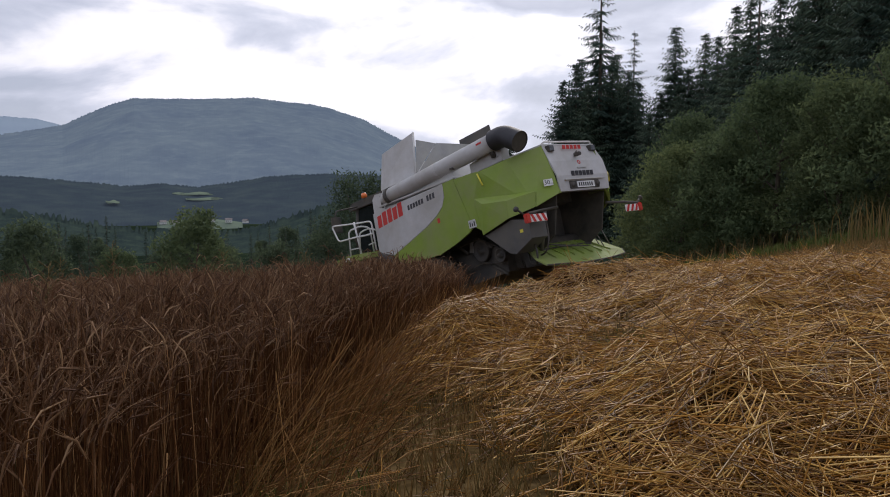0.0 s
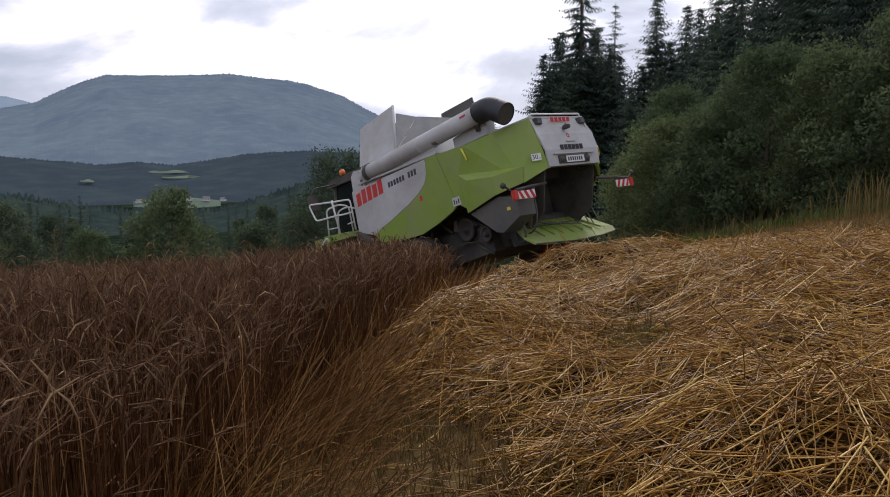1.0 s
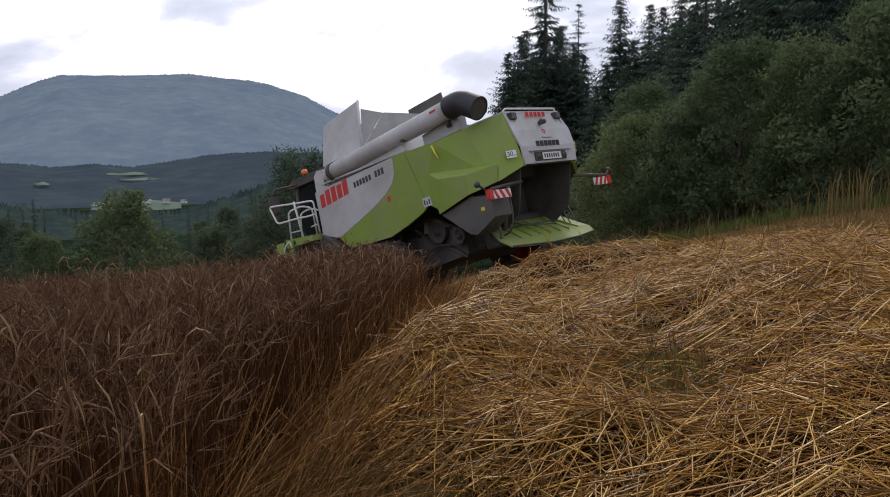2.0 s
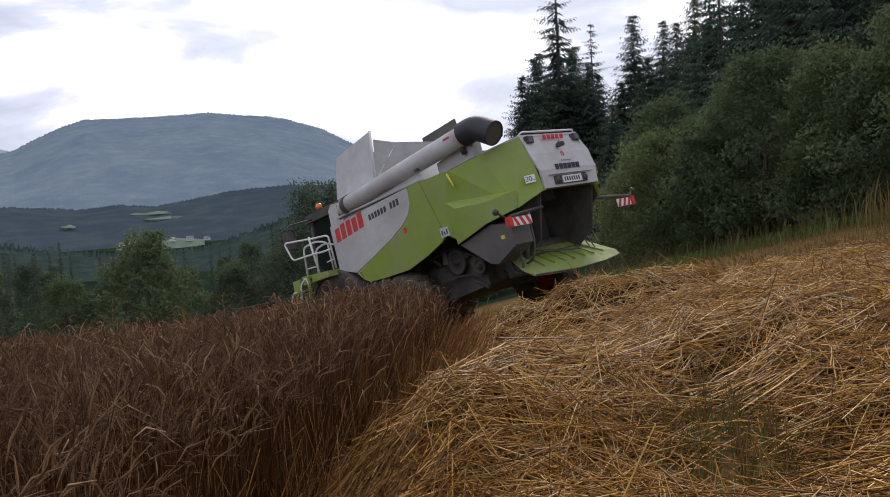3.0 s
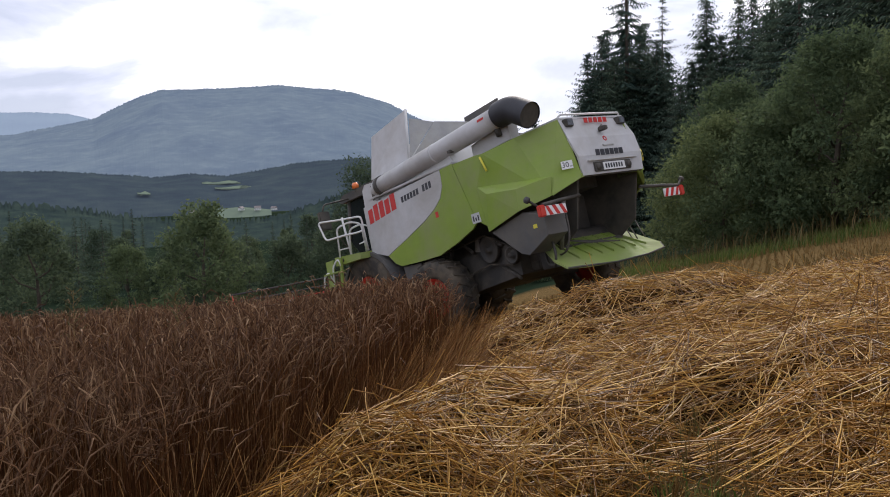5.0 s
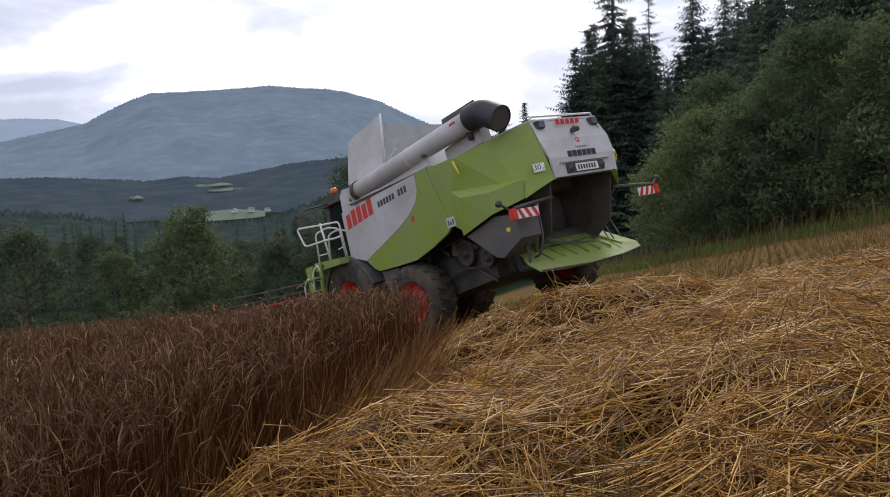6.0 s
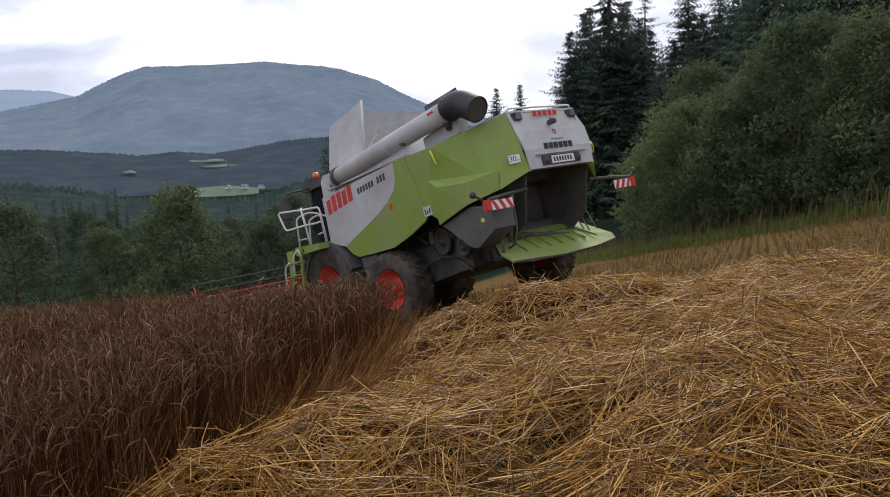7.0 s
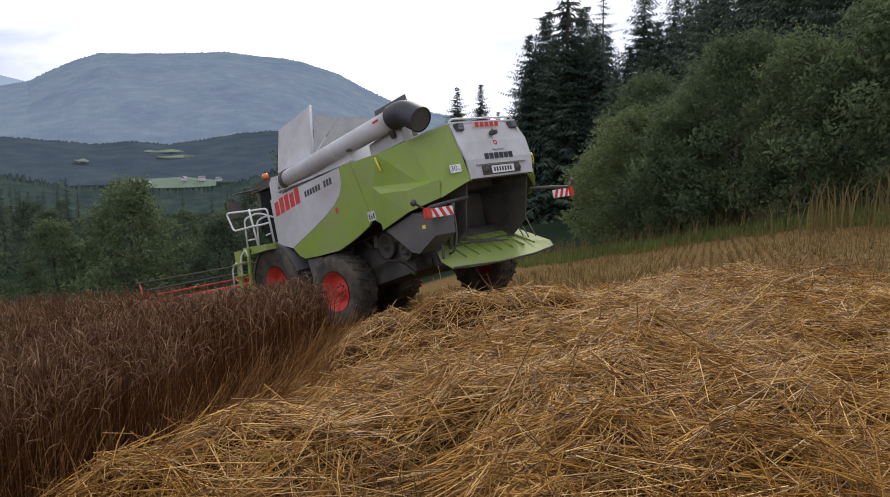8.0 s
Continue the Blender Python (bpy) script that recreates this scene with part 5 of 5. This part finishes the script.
def stubble():
    rng = np.random.default_rng(8)
    xs, ys = [], []
    for n, box in ((9000, (-1.1, 1.6, 1.2, 6.0)), (7000, (-0.6, 9.0, 4.5, 13.5)), (6000, (0.5, 12.0, 8.0, 21.0)), (2000, (4.0, 11.0, 2.0, 9.0))):
        x, y = scatter(rng, n, *box)
        xs.append(x), ys.append(y)
    x, y = np.concatenate(xs), np.concatenate(ys)
    # drilled in rows
    row = 0.13
    q = x * 0.93 - y * 0.37
    shift = (np.round(q / row) * row - q) * 0.75
    x, y = x + shift * 0.93, y - shift * 0.37
    keep = (x > edge_x(y) - 0.05) & (x < 12.5)
    x, y = x[keep], y[keep]
    n = len(x)
    root = np.stack([x, y, ground(x, y) - 0.02], 1)
    hh = 0.07 + 0.09 * rng.random(n)
    tip = root + np.stack([0.03 * rng.normal(size=n), 0.03 * rng.normal(size=n), hh], 1)
    r = 0.0022 * (1 + 0.06 * np.maximum(0, y - 4)) * (0.8 + 0.4 * rng.random(n))
    v, f = strands("", root, tip, (root + tip) / 2, r, r, None)
    so = mesh_np("stubble", v, f, stub_mat)
    tagged(so, "short pale stubble standing in rows", "stubble", kind="stuff")


def blades(name, x, y, tallness, width, mat, seed, label, lift=0.0):
    rng = np.random.default_rng(seed)
    n = len(x)
    a = 6.28 * rng.random(n)
    hh = tallness * (0.5 + 0.8 * rng.random(n))
    root = np.stack([x, y, ground(x, y) - 0.01 + lift], 1)
    bend = 0.15 + 0.45 * rng.random(n)
    out = np.stack([np.cos(a), np.sin(a), 0 * a], 1)
    mid = root + out * (hh * bend * 0.3)[:, None] + np.array([0, 0, 1]) * (hh * 0.6)[:, None]
    tip = root + out * (hh * bend)[:, None] + np.array([0, 0, 1]) * (hh * 0.95)[:, None]
    w = np.stack([-np.sin(a), np.cos(a), 0 * a], 1) * width
    v = np.stack([root - w, root + w, mid - w * 0.8, mid + w * 0.8, tip, tip + w * 0.15], 1).reshape(-1, 3)
    f = (np.arange(n)[:, None, None] * 6 + np.array([[0, 1, 3, 2], [2, 3, 5, 4]])[None]).reshape(-1, 4)
    return tagged(mesh_np(name, v, f, mat), label, "grass", kind="stuff")


wheat()
straw()
stubble()
rng = np.random.default_rng(9)
# green weeds in the stubble lane
cx, cy = scatter(rng, 60, -0.8, 1.3, 1.6, 6.5)
cx[:16], cy[:16] = scatter(rng, 16, 0.85, 1.55, 4.0, 5.7)
x = np.repeat(cx, 26) + 0.07 * rng.normal(size=60 * 26)
y = np.repeat(cy, 26) + 0.07 * rng.normal(size=60 * 26)
ok = (x > edge_x(y)) & (straw_height(x, y) < 0.075)
blades("weeds", x[ok], y[ok], 0.10, 0.004, grass_mat, 1, "green weeds growing in the stubble")
# rough grass before the wood
x, y = scatter(rng, 26000, 4.5, 14.5, 8.0, 29.0)
line = np.interp(y, [8, 16, 22, 26, 30], [12.8, 11.2, 8.3, 6.0, 5.0])
ok = (x > line - 2.6 + 0.6 * bumps(x, y, 3)) & (x < line + 2.2)
blades("meadow_grass", x[ok], y[ok], 0.26, 0.010, grass_mat, 2, "green rough grass before the wood")
x, y = scatter(rng, 9000, 4.5, 14.5, 8.0, 29.0)
line = np.interp(y, [8, 16, 22, 26, 30], [12.8, 11.2, 8.3, 6.0, 5.0])
ok = (np.abs(x - line + 0.3 + 0.5 * bumps(x, y, 2.5)) < 0.8)
blades("dry_grass", x[ok], y[ok], 0.62, 0.009, dry_mat, 3, "tall dry grass along the wood's edge")


def tall_weed(x, y, high, seed):
    """A seeding grass or dock that overtops the wheat: a stem with short side shoots full of seed."""
    rng = np.random.default_rng(seed)
    t = thing("tall_weed", pose(x, y, tall(x, y) - 0.02, 0, 0, 360 * rng.random()), "tall seeding weed overtopping the wheat", "weed", "weeds in the wheat")
    part("stem", rod([(0, 0, 0), (0.01, 0.02, high * 0.5), (0.05, 0.03, high)], [0.004, 0.003, 0.0012], 5), stub_mat, t)
    bm = bmesh.new()
    for k in range(26):
        f = 0.62 + 0.38 * k / 26
        a, l = 2.4 * k, 0.09 * (1.25 - f) / 0.63 + 0.012
        b = Vector((0.05 * f * f, 0.02 + 0.01 * f, high * f))
        for q in range(6):
            c = b + Vector((math.cos(a), math.sin(a), 0.8)) * l * (q + 1) / 6
            bmesh.ops.create_icosphere(bm, subdivisions=1, radius=0.0055, matrix=Matrix.Translation(c))
    tagged(part("seed_head", bm, dry_mat, t), kind="stuff")


for k, (x, y, h) in enumerate([(-3.0, 6.6, 1.28), (-2.3, 7.4, 1.22), (-3.8, 7.2, 1.2), (-1.3, 6.9, 1.15), (-2.0, 3.6, 1.0)]):
    tall_weed(x, y, h, 40 + k)

x, y = scatter(rng, 420, 7.4, 10.6, 11.6, 15.6)
ok = np.abs(x - 9.0 - 0.25 * (13.6 - y) + 0.5 * bumps(x, y, 1.6)) < 0.75
blades("dry_stalks", x[ok], y[ok], 0.85, 0.011, dry_mat, 4, "tall dry brown stalks before the wood")
